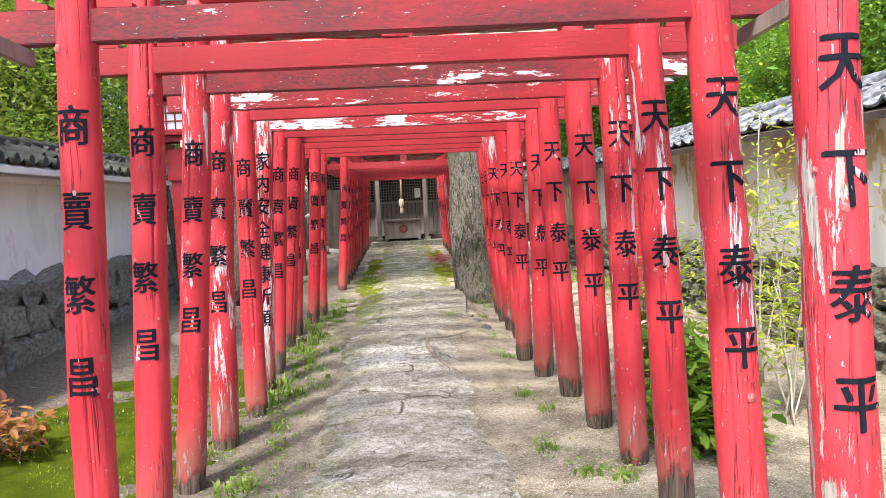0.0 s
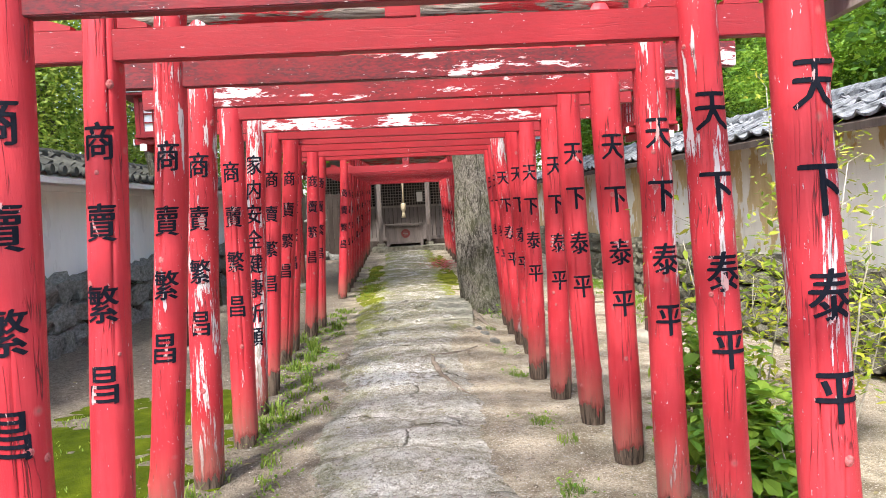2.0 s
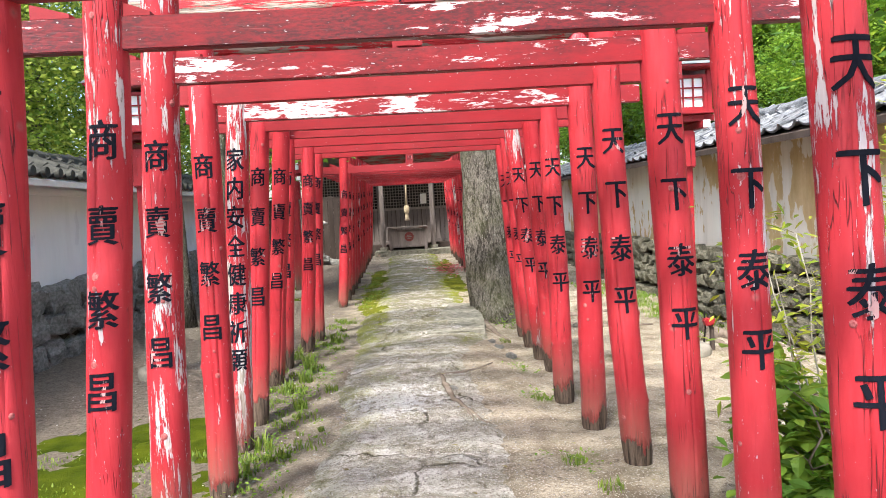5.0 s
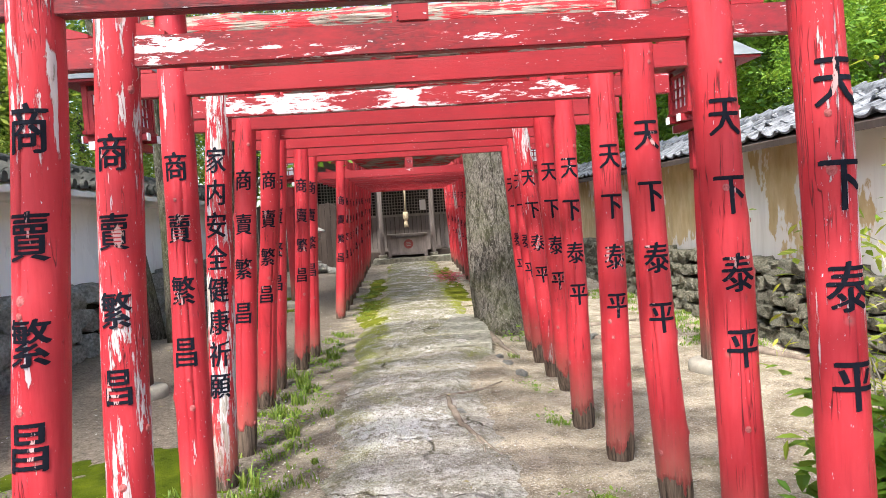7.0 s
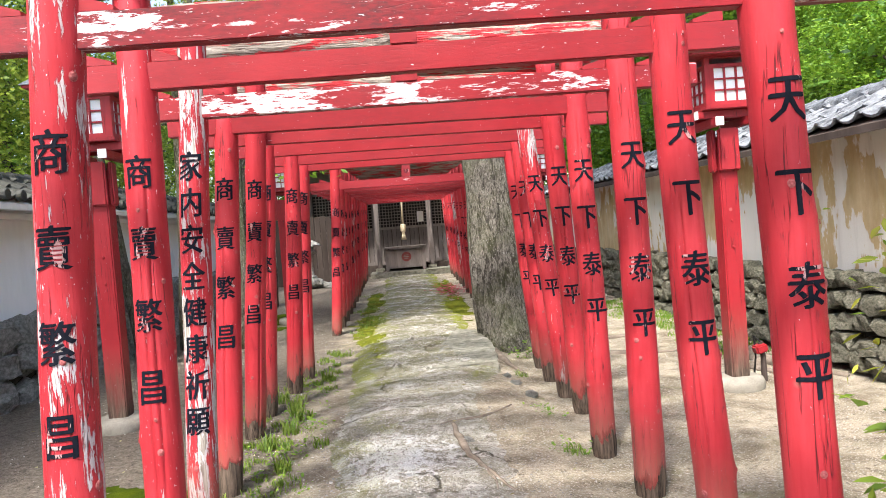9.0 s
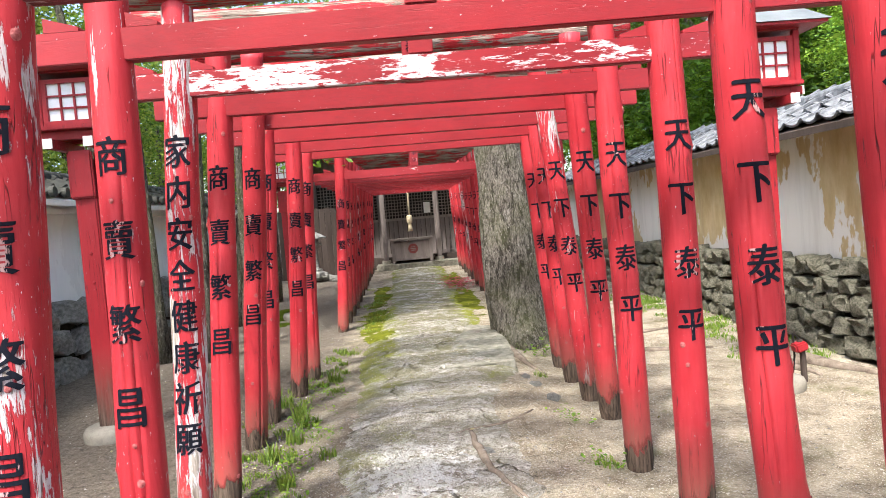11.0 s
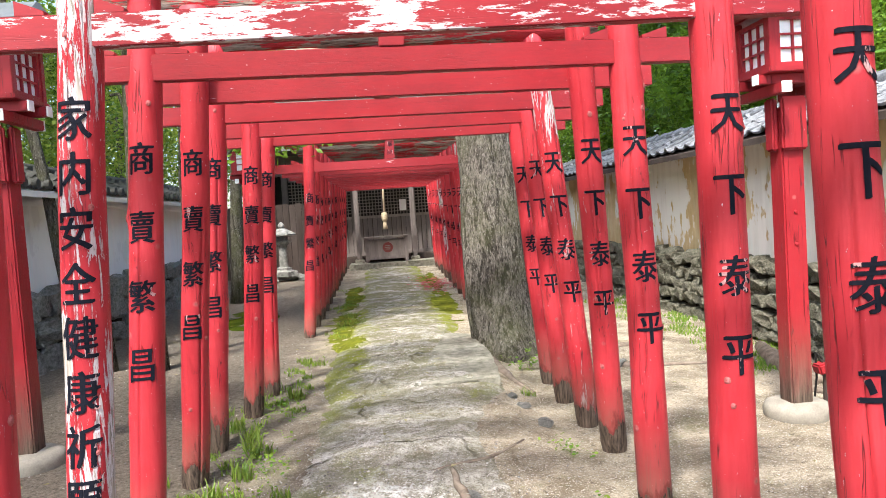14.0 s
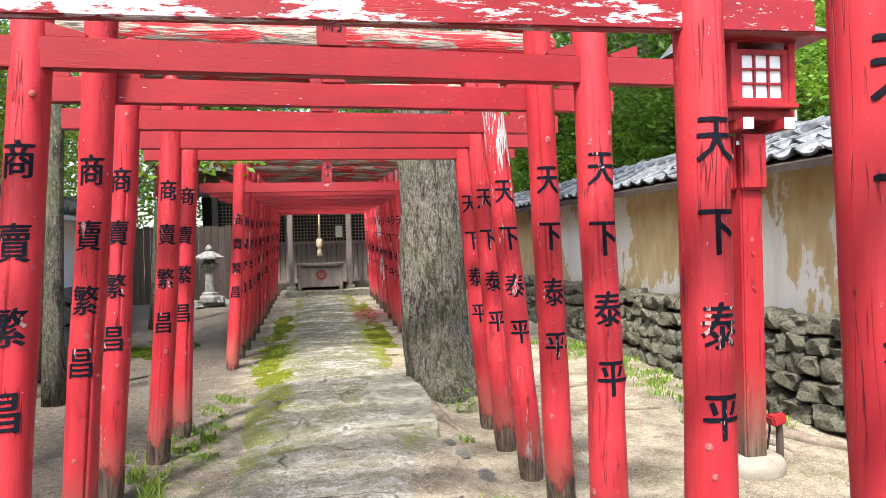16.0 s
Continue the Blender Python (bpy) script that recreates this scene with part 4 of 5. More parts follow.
for k, (x, y, lx, ly, r, hgt) in enumerate([(-2.95, 10.75, -0.15, 0.1, 0.085, 4.6), (-2.38, 10.57, 0.12, 0.2, 0.085, 4.8), (-3.35, 11.3, -0.8, 0.1, 0.075, 4.6), (-3.1, 12.2, 0.2, 0.1, 0.08, 5.0), (-2.8, 13.9, 0.75, 0.1, 0.10, 5.0), (-2.95, 14.1, 0.15, 0.1, 0.07, 5.0), (-2.7, 16.5, 0.3, 0.1, 0.12, 5.2)]):
    tree("slender grey-barked tree in front of the white wall", x, y, hgt + 1.0, r * 1.05, "yellow", hgt + 2.4, 0.5, 120 + k, SMOOTH_BARK, (lx, ly))

# ---- red lanterns ----
def red_lantern(x, y, size=1.0):
    z = gz(x, y)
    t = thing("red_lantern", "red painted wooden lantern on a post with paper windows", "garden lantern", "red lanterns", at=(x, y, z))

    def p(name, bm, mat, label="", smooth=False, parent=None):
        ob = part(name, bm, mat, None, label, smooth)
        ob.parent = parent or t
        if not parent and name not in ("foundation", "post"):
            slim = 1.0 if name in ("side_cheek", "front_cheek", "bolt") else 0.85
            ob.scale, ob.location.z = (slim, slim, slim), 0.40 if slim < 1 else 0.04
        return ob
    p("foundation", lathe(bmesh.new(), 0, 0, [(0.20, -0.1), (0.21, 0.05), (0.195, 0.085), (0.16, 0.10), (0.0001, 0.105)], 26), CONCRETE, "round concrete foundation", True)
    p("post", boxed(-0.074, 0.074, -0.074, 0.074, 0.09, 2.04, 0.010), LANTERN_POST)
    for sx, sy in ((-1, 0), (1, 0)):
        bm = boxed(sx * 0.071 - (0.045 if sx < 0 else -0.004), sx * 0.071 + (0.045 if sx > 0 else -0.004), -0.05, 0.05, 1.72, 2.06, 0.012)
        p("side_cheek", bm, LANTERN_RED)
    bm = boxed(-0.085, 0.085, -0.110, -0.072, 1.72, 2.06, 0.012)
    p("front_cheek", bm, LANTERN_RED)
    for k, zz in enumerate((1.17, 1.38)):
        p("bolt", lathe(bmesh.new(), 0.0, -0.0, [(0.013, 0), (0.012, 0.008), (0.0001, 0.012)], 10), LANTERN_RED).matrix_basis = pose(0, -0.074, zz - 0.02, 90)
    for k in (-1, 1):
        a = p("arm", boxed(-0.30, 0.30, k * 0.14 - 0.035, k * 0.14 + 0.035, 2.09, 2.16, 0.005), LANTERN_RED)
        for e in (-1, 1):
            p("white_end", boxed(e * 0.302 - (0.012 if e < 0 else 0), e * 0.302 + (0.012 if e > 0 else 0), k * 0.14 - 0.037, k * 0.14 + 0.037, 2.088, 2.162), WHITE_PAINT, "white painted beam end", False, a)
        a = p("arm", boxed(k * 0.16 - 0.035, k * 0.16 + 0.035, -0.29, 0.29, 2.01, 2.085, 0.005), LANTERN_RED)
        for e in (-1, 1):
            p("white_end", boxed(k * 0.16 - 0.037, k * 0.16 + 0.037, e * 0.292 - (0.012 if e < 0 else 0), e * 0.292 + (0.012 if e > 0 else 0), 2.008, 2.087), WHITE_PAINT, "white painted beam end", False, a)
    p("sill", boxed(-0.265, 0.265, -0.265, 0.265, 2.162, 2.2, 0.006), LANTERN_RED)
    for sx in (-1, 1):
        for sy in (-1, 1):
            p("corner_post", boxed(sx * 0.225 - 0.026, sx * 0.225 + 0.026, sy * 0.225 - 0.026, sy * 0.225 + 0.026, 2.2, 2.62, 0.004), LANTERN_RED)
    for k in range(4):
        m = pose(0, 0, 0, 0, 0, 90 * k)
        fr = bmesh.new()
        ring = [[fr.verts.new((x, y, z)) for x, z in ((-a, 2.235-b), (a, 2.235-b), (a, 2.54+b), (-a, 2.54+b))] for a, b, y in ((0.199, 0.033, -0.24), (0.161, 0.0, -0.24), (0.161, 0.0, -0.205), (0.199, 0.033, -0.205))]
        for r0, r1 in zip(ring, ring[1:] + ring[:1]):
            for q in range(4):
                fr.faces.new((r0[q], r0[(q + 1) % 4], r1[(q + 1) % 4], r1[q]))
        bmesh.ops.recalc_face_normals(fr, faces=fr.faces)
        bmesh.ops.transform(fr, matrix=m, verts=fr.verts)
        w = p("window", fr, LANTERN_RED, "red lattice window")
        pa = boxed(-0.161, 0.161, -0.209, -0.206, 2.235, 2.54)
        bmesh.ops.transform(pa, matrix=m, verts=pa.verts)
        p("paper", pa, PAPER, "white paper pane", False, w)
        for sx in (-0.055, 0.055):
            mb = boxed(sx - 0.007, sx + 0.007, -0.232, -0.212, 2.235, 2.54)
            bmesh.ops.transform(mb, matrix=m, verts=mb.verts)
            p("muntin", mb, LANTERN_RED, "", False, w)
        for zz in (2.337, 2.438):
            mb = boxed(-0.161, 0.161, -0.230, -0.214, zz - 0.007, zz + 0.007)
            bmesh.ops.transform(mb, matrix=m, verts=mb.verts)
            p("muntin", mb, LANTERN_RED, "", False, w)
    p("top_plate", boxed(-0.255, 0.255, -0.255, 0.255, 2.622, 2.66, 0.004), LANTERN_RED)
    bm = bmesh.new()
    slanted(bm, [(-0.44, -0.42, 2.66), (0.44, -0.42, 2.66), (0.44, 0.42, 2.66), (-0.44, 0.42, 2.66), (-0.36, -0.02, 2.88), (0.36, -0.02, 2.88), (0.36, 0.02, 2.88), (-0.36, 0.02, 2.88)])
    p("roof", bm, ROOF_METAL, "dark sheet metal roof")
    p("eave_board", boxed(-0.42, 0.42, -0.40, 0.40, 2.635, 2.659, 0.003), LANTERN_RED)
    return t


for x, y in ((2.66, 7.60), (-2.30, 7.75), (-1.92, 14.1), (2.45, 14.0)):
    red_lantern(x, y)

# ---- shrine hall ----
SX, SY, SZ = 0.18, 22.2, 0.12
hall = thing("shrine_hall", "small weathered grey wooden shrine hall with lattice doors", "shrine", at=(SX, SY, SZ))


def hp(name, bm, mat, label="", smooth=False, parent=None):
    ob = part(name, bm, mat, None, label, smooth)
    ob.parent = parent or hall
    return ob


hp("platform", boxed(-3.2, 3.2, -0.5, 3.0, -0.2, 0.36, 0.02), DARK_WOOD)
# black sheet behind the lattice puts the hall's inner shade in as colour
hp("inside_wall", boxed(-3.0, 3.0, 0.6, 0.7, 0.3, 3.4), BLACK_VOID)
for x in (-2.6, -0.80, 0.78, 2.6):
    hp("pillar", boxed(x - 0.075, x + 0.075, -0.08, 0.08, 0.30, 3.2, 0.012), GREY_WOOD)
for x in (-0.72, 0.72):
    c = hp("porch_pillar", boxed(x - 0.065, x + 0.065, -0.86, -0.72, 0.30, 3.0, 0.012), GREY_WOOD)
    hp("pillar_base", boxed(x - 0.12, x + 0.12, -0.91, -0.67, 0.20, 0.31, 0.015), SLAB, "stone pillar base", False, c)
for x0, x1 in ((-2.5, -0.88), (-0.72, 0.70), (0.86, 2.5)):
    w = x1 - x0
    hp("lower_rail", boxed(x0, x1, -0.04, 0.04, 0.36, 0.45, 0.006), GREY_WOOD)
    hp("middle_rail", boxed(x0, x1, -0.045, 0.045, 1.36, 1.43, 0.006), OLD_WOOD)
    hp("top_rail", boxed(x0, x1, -0.045, 0.045, 2.45, 2.6, 0.006), GREY_WOOD)
    k = max(6, round(w / 0.13))
    for i in range(k):
        a = x0 + w * i / k
        hp("board", boxed(a + 0.004, a + w / k - 0.004, -0.012, 0.012, 0.45, 1.36, 0.003), GREY_WOOD)
        if i % 2:
            hp("batten", boxed(a - 0.012, a + 0.012, -0.024, -0.0125, 0.45, 1.36), DARK_WOOD)
    lat = bmesh.new()
    k = round(w / 0.085)
    for i in range(1, k):
        a = x0 + w * i / k
        box(lat, a - 0.011, a + 0.011, -0.02, 0.0, 1.43, 2.45)
    for i in range(1, 12):
        a = 1.43 + 1.02 * i / 12
        box(lat, x0, x1, 0.001, 0.018, a - 0.011, a + 0.011)
    hp("lattice", lat, OLD_WOOD, "wooden lattice")
hp("door_stile", boxed(-0.035, 0.015, -0.05, -0.021, 1.43, 2.45, 0.004), DARK_WOOD)
hp("lintel", boxed(-3.0, 3.0, -0.10, 0.10, 2.62, 2.85, 0.01), GREY_WOOD)
hp("porch_beam", boxed(-1.1, 1.1, -0.87, -0.71, 2.75, 2.95, 0.01), GREY_WOOD)
hp("gable_wall", boxed(-3.0, 3.0, 0.0, 0.08, 2.85, 3.5), OLD_WOOD)
bm = bmesh.new()
slanted(bm, [(-3.9, -1.35, 3.15), (3.9, -1.35, 3.15), (3.9, 4.2, 3.15), (-3.9, 4.2, 3.15), (-2.6, 0.9, 4.9), (2.6, 0.9, 4.9), (2.6, 1.3, 4.9), (-2.6, 1.3, 4.9)])
hp("roof", bm, OLD_TILE, "dark tiled hipped roof")
hp("notice", boxed(0.42, 0.60, -0.055, -0.048, 1.52, 1.82), WHITE_PAINT, "white paper notice")

tagged(part("step_stone", boxed(-0.80, 1.46, 20.8, 21.65, -0.02, 0.335, 0.02), SLAB), "worn stone step in front of the shrine", "step", kind="structure")

box_at = (0.17, 21.3, 0.337)
ob_box = thing("offering_box", "grey wooden offering box with a round dark red crest", "offering box", at=box_at)


def op(name, bm, mat, label="", smooth=False):
    ob = part(name, bm, mat, None, label, smooth)
    ob.parent = ob_box
    return ob


op("body", boxed(-0.60, 0.60, -0.30, 0.30, 0.10, 0.66, 0.01), GREY_WOOD)
for x in (-0.575, 0.575):
    op("leg", boxed(x - 0.05, x + 0.05, -0.33, 0.33, 0.0, 0.70, 0.008), GREY_WOOD)
op("top_frame", boxed(-0.66, 0.66, -0.36, 0.36, 0.70, 0.755, 0.008), GREY_WOOD)
op("bottom_rail", boxed(-0.52, 0.52, -0.325, -0.30, 0.09, 0.16, 0.004), GREY_WOOD)
CREST = plain("crest_red", (0.10, 0.018, 0.018), (0.17, 0.035, 0.03), 12, 0.7)
bm = lathe(bmesh.new(), 0, 0, [(0.0001, 0.0), (0.15, 0.0), (0.15, 0.008), (0.0001, 0.008)], 32)
c = op("crest", bm, CREST, "round dark red crest")
c.matrix_basis = pose(0.03, -0.301, 0.43, 90)
for k, (w, zz) in enumerate(((0.13, 0.05), (0.17, 0.0), (0.13, -0.05))):
    b = part("crest_bar", boxed(-w / 2, w / 2, zz - 0.011, zz + 0.011, 0.0085, 0.014), GREY_WOOD)
    b.parent = c

bell = thing("bell_rope", "pale straw bell rope hanging from the porch beam", "bell rope", at=(0.17, 21.42, 1.09))
for name, bm in (("rope", tube(bmesh.new(), [(0, 0, 0.62), (0.01, 0, 1.3), (0, 0, 2.28)], [0.035] * 3, 10)),
                 ("tassel", lathe(bmesh.new(), 0, 0, [(0.095, 0.10), (0.07, 0.25), (0.05, 0.36), (0.085, 0.40), (0.10, 0.44), (0.10, 0.62), (0.09, 0.65), (0.03, 0.66)], 18)),):
    ob = part(name, bm, BRASS, None, "", True)
    ob.parent = bell
bell.scale = (0.78, 0.78, 0.78)
ob_box.scale = (0.87, 0.87, 0.87)
tw = tree("slender tree with a low leafy branch over the gates", -2.15, 11.7, 4.4, 0.07, "yellow", 5.0, 0.5, 177, SMOOTH_BARK, (0.1, 0.1))
b = part("low_branch", tube(bmesh.new(), [(0.04, 0.04, 1.9), (0.5, 0.1, 2.45), (1.0, 0.0, 2.6), (1.45, -0.1, 2.5)], [0.03, 0.022, 0.015, 0.008], 7, 0.1, 2), SMOOTH_BARK, None, "", True)
b.parent = tw
link_part("leaves", leaf_cloud("leaves", 26, 16, (0.75, 0.35, 0.18), 0.05, LEAF["fresh"], 7, 0.09, 1.2, 0.2), b, (0.85, 0.0, 2.45))

# ---- roadside: slabs, roots, laths ----
def flagstone(corners, z1, seed):
    tagged(part("flagstone", prism(bmesh.new(), wavy(corners, 7, 0.05, seed), -0.05, z1, 0.014), SLAB, None, ""), "irregular grey flagstone set in the path", "flagstone", "flagstones in the path")


flagstone([(0.22, 8.62), (0.86, 8.66), (0.94, 9.6), (0.90, 10.75), (0.62, 10.9), (0.36, 9.7)], 0.142, 1)
flagstone([(-0.18, 8.86), (0.13, 8.72), (0.18, 9.12), (-0.02, 9.35)], 0.132, 5)
flagstone([(0.16, 8.70), (0.21, 8.66), (0.33, 9.5), (0.24, 9.66)], 0.134, 9)


def root(label, pts, r, seed):
    n = len(pts)
    out = []
    for k in range(n * 3 - 2):
        i, t = divmod(k, 3)
        a, b = pts[i], pts[min(i + 1, n - 1)]
        x, y = a[0] + (b[0] - a[0]) * t / 3, a[1] + (b[1] - a[1]) * t / 3
        x += 0.02 * noise.noise(Vector((k * 0.9, seed, 0)))
        out.append((x, y, surf(x, y) + r * 0.1))
    m = len(out)
    ob = part("tree_root", tube(bmesh.new(), out, [r * (1.0 - 0.6 * abs(2 * k / (m - 1) - 0.7)) for k in range(m)], 8, 0.35, seed), ROOT, None, "", True)
    tagged(ob, label, "tree root", "tree roots")


root("thin bare root lying across the path", [(0.27, 6.95), (0.29, 6.7), (0.33, 6.4), (0.42, 6.1), (0.52, 5.8)], 0.026, 1)
root("thin bare root lying across the path", [(0.35, 6.35), (0.40, 6.15), (0.43, 5.85)], 0.016, 2)
root("thin bare root lying across the path", [(0.75, 7.35), (0.5, 7.1), (0.25, 7.0), (0.05, 6.95)], 0.011, 3)
root("gnarled root spreading over bare soil", [(1.55, 9.9), (1.9, 9.5), (2.3, 9.3), (2.9, 9.2)], 0.05, 4)
root("gnarled root spreading over bare soil", [(1.0, 10.0), (0.98, 9.5), (1.02, 9.1), (1.12, 8.7)], 0.05, 5)
root("thick gnarled root along the stone wall", [(3.55, 9.6), (3.3, 8.9), (3.35, 8.2), (3.6, 7.6)], 0.10, 6)
root("thick gnarled root along the stone wall", [(3.4, 8.5), (3.1, 8.2), (3.15, 7.8)], 0.06, 7)
root("gnarled root spreading over bare soil", [(1.6, 10.2), (2.2, 10.1), (2.9, 10.3)], 0.05, 8)

for side, x0, x1 in ((-1, -1.175, -1.22), (1, 1.32, 1.32)):
    bm = bmesh.new()
    slanted(bm, [(x0 - 0.012, 2.46, 1.985), (x0 + 0.012, 2.46, 1.985), (x1 + 0.012, 1.66, 2.03), (x1 - 0.012, 1.66, 2.03),
                 (x0 - 0.012, 2.46, 2.04), (x0 + 0.012, 2.46, 2.04), (x1 + 0.012, 1.66, 2.085), (x1 - 0.012, 1.66, 2.085)])
    bmesh.ops.recalc_face_normals(bm, faces=bm.faces)
    tagged(part("wooden_lath", bm, OLD_WOOD), "bare grey lath nailed between two torii posts", "lath", "laths bracing the gates")

# ---- stone lantern, fence, spotlight ----
sl = thing("stone_lantern", "weathered grey stone lantern on a pile of rocks", "stone lantern", at=(-2.2, 19.3, 0.29))
sl.scale = (0.86, 0.86, 0.86)
for name, bm in (("base", lathe(bmesh.new(), 0, 0, [(0.25, 0.0), (0.25, 0.12), (0.20, 0.17), (0.20, 0.22), (0.13, 0.25)], 6)),
                 ("shaft", lathe(bmesh.new(), 0, 0, [(0.115, 0.25), (0.105, 0.55), (0.115, 0.80), (0.15, 0.82)], 16)),
                 ("platform", lathe(bmesh.new(), 0, 0, [(0.14, 0.82), (0.24, 0.90), (0.24, 0.95), (0.16, 0.96)], 6)),
                 ("light_chamber", lathe(bmesh.new(), 0, 0, [(0.15, 0.96), (0.15, 1.08), (0.13, 1.10)], 6)),
                 ("cap", lathe(bmesh.new(), 0, 0, [(0.12, 1.06), (0.36, 1.07), (0.37, 1.11), (0.22, 1.20), (0.10, 1.26), (0.05, 1.27)], 6)),
                 ("finial", lathe(bmesh.new(), 0, 0, [(0.05, 1.26), (0.085, 1.31), (0.085, 1.35), (0.03, 1.42), (0.0001, 1.44)], 14))):
    part(name, bm, STONE, None).parent = sl
ROCKS = stone_meshes(STONE, 6, 2)
rng = random.Random(11)
for k in range(16):
    a, d = rng.uniform(0, 6.28), rng.uniform(0.05, 0.5)
    x, y = -2.2 + math.cos(a) * d, 19.3 + math.sin(a) * d
    s = rng.uniform(0.16, 0.30)
    ob = new("rock", ROCKS[k % 6])
    ob.matrix_basis = pose(x, y, gz(x, y) + 0.06 + 0.07 * (d < 0.25), rng.uniform(-20, 20), rng.uniform(-20, 20), rng.uniform(0, 360)) @ Matrix.Diagonal((s, s * 0.9, s * 0.6, 1))
    tagged(ob, "rough grey rock under the stone lantern", "rock", "rocks under the lantern")

fence = thing("board_fence", "dark weathered vertical board fence beside the shrine", "fence", at=(-2.9, 20.6, 0.2))
for k in range(22):
    part("board", boxed(-1.65 + k * 0.15, -1.508 + k * 0.15, -0.012, 0.012, -0.05, 1.75 + 0.02 * math.sin(k * 2.7), 0.003), DARK_WOOD).parent = fence
for z in (0.4, 1.45):
    part("rail", boxed(-1.66, 1.66, 0.013, 0.06, z, z + 0.08, 0.004), DARK_WOOD).parent = fence

sp = thing("garden_spotlight", "small red metal spotlight on a dark stake", "spotlight", at=(2.93, 7.68, gz(2.93, 7.68)))
part("stake", tube(bmesh.new(), [(0, 0, -0.05), (0.0, 0, 0.2), (-0.02, 0, 0.33)], [0.025, 0.022, 0.02], 10), DARK_WOOD).parent = sp
part("head", boxed(-0.01, 0.09, -0.05, 0.04, 0.24, 0.31, 0.012, pose(0, 0, 0, 0, -14, 0)), LANTERN_RED, None, "red metal lamp head").parent = sp
part("cable", tube(bmesh.new(), [(-0.02, 0, 0.33), (-0.06, 0.02, 0.38), (-0.05, 0.03, 0.2), (-0.07, 0.05, -0.02)], [0.008] * 4, 6), BLACK_VOID).parent = sp

# ---- moss, grass, shrubs ----
def moss_sheet(cx, cy, rx, ry, seed, lift=0.03, mat=MOSS):
    nx, ny = max(8, int(2.4 * rx / 0.045)), max(8, int(2.4 * ry / 0.045))
    xs, ys = np.linspace(cx - 1.2 * rx, cx + 1.2 * rx, nx), np.linspace(cy - 1.2 * ry, cy + 1.2 * ry, ny)

    def f(x, y):
        q = ((x - cx) / rx) ** 2 + ((y - cy) / ry) ** 2
        m = 0.5 - 0.6 * q + 0.75 * noise.noise(Vector((x * 2.2 + seed, y * 2.2, 0))) + 0.45 * noise.noise(Vector((x * 9, y * 9 + seed, 0)))
        return surf(x, y) + max(-0.05, min(0.5, m) * lift) + 0.006 * noise.noise(Vector((x * 24, y * 24, seed))) * (m > 0)
    ob = part("moss", sheet(xs, ys, f), mat, None, "", True)
    tagged(ob, "patch of bright green moss on damp soil", "moss", "moss patches", "stuff")


for k, (cx, cy, rx, ry) in enumerate([(-2.05, 4.3, 0.85, 1.9), (-1.75, 6.0, 0.45, 0.6), (-2.2, 14.3, 0.5, 0.9)]):
    moss_sheet(cx, cy, rx, ry, k * 3.3)
for k, (cx, cy, rx, ry) in enumerate([(-0.62, 13.2, 0.22, 1.5), (-0.55, 16.0, 0.18, 1.6), (0.98, 14.6, 0.2, 1.7), (1.0, 17.6, 0.18, 1.3), (-0.45, 11.2, 0.2, 0.7)]):
    moss_sheet(cx, cy, rx, ry, 40 + k * 3.3, 0.022, BRIGHT_MOSS)


def blades(name, spots, label, mat, kind="stuff"):
    """Grass: spots of (x, y, radius, count, height)."""
    rs = random.Random(len(spots) * 7 + 3)
    vs, fs = [], []
    for x, y, r, n, h in spots:
        for _ in range(n):
            a, d = rs.uniform(0, 6.28), r * math.sqrt(rs.random())
            px, py = x + d * math.cos(a), y + d * math.sin(a)
            pz = surf(px, py) - 0.005
            b, hh, w = rs.uniform(0, 6.28), h * rs.uniform(0.5, 1.25), rs.uniform(0.0025, 0.0055)
            lean = hh * rs.uniform(0.15, 0.9)
            sx, sy = -math.sin(b) * w, math.cos(b) * w
            lx, ly = math.cos(b) * lean, math.sin(b) * lean
            k = len(vs)
            vs += [(px - sx, py - sy, pz), (px + sx, py + sy, pz), (px + lx * 0.4 + sx, py + ly * 0.4 + sy, pz + hh * 0.65), (px + lx * 0.4 - sx, py + ly * 0.4 - sy, pz + hh * 0.65), (px + lx, py + ly, pz + hh)]
            fs += [(k, k + 1, k + 2, k + 3), (k + 3, k + 2, k + 4)]
    me = bpy.data.meshes.new(name)
    me.from_pydata(vs, [], fs)
    me.materials.append(mat)
    return tagged(new(name, me), label, "grass", kind=kind)


rs = random.Random(5)
spots = []
for k in range(90):
    y = rs.uniform(2.6, 10.5)
    spots.append((rs.gauss(-0.83, 0.10), y, rs.uniform(0.02, 0.11), rs.randint(8, 40), rs.uniform(0.02, 0.065)))
for k in range(26):
    spots.append((rs.uniform(-1.35, -0.95), rs.uniform(2.6, 9.0), 0.06, 30, rs.uniform(0.03, 0.07)))
for x, y in ((0.98, 3.5), (1.15, 3.4), (0.9, 5.0), (1.0, 6.4), (1.05, 8.6), (0.85, 3.9), (1.0, 4.6), (1.35, 3.2)):
    spots.append((x, y, 0.07, 45, 0.05))
for k in range(60):
    spots.append((rs.uniform(-2.6, -1.3), rs.uniform(2.9, 5.8), 0.12, 22, 0.03))
for x, y in ((-0.92, 7.67), (-0.95, 7.85), (-0.90, 7.2), (-1.1, 8.1), (-0.85, 6.5), (-1.0, 6.9), (-0.8, 8.9), (-0.95, 5.6), (-0.98, 5.2)):
    spots.append((x, y, 0.06, 48, 0.11))
for k in range(30):
    spots.append((rs.gauss(-0.60, 0.10), rs.uniform(11.8, 17), 0.1, 26, 0.05))
blades("grass", spots, "low green grass and weeds along the path edge", LEAF["grass"])
strip = [(rs.gauss(3.35, 0.2), rs.uniform(8.4, 13.5), 0.12, 40, 0.045) for k in range(110)]
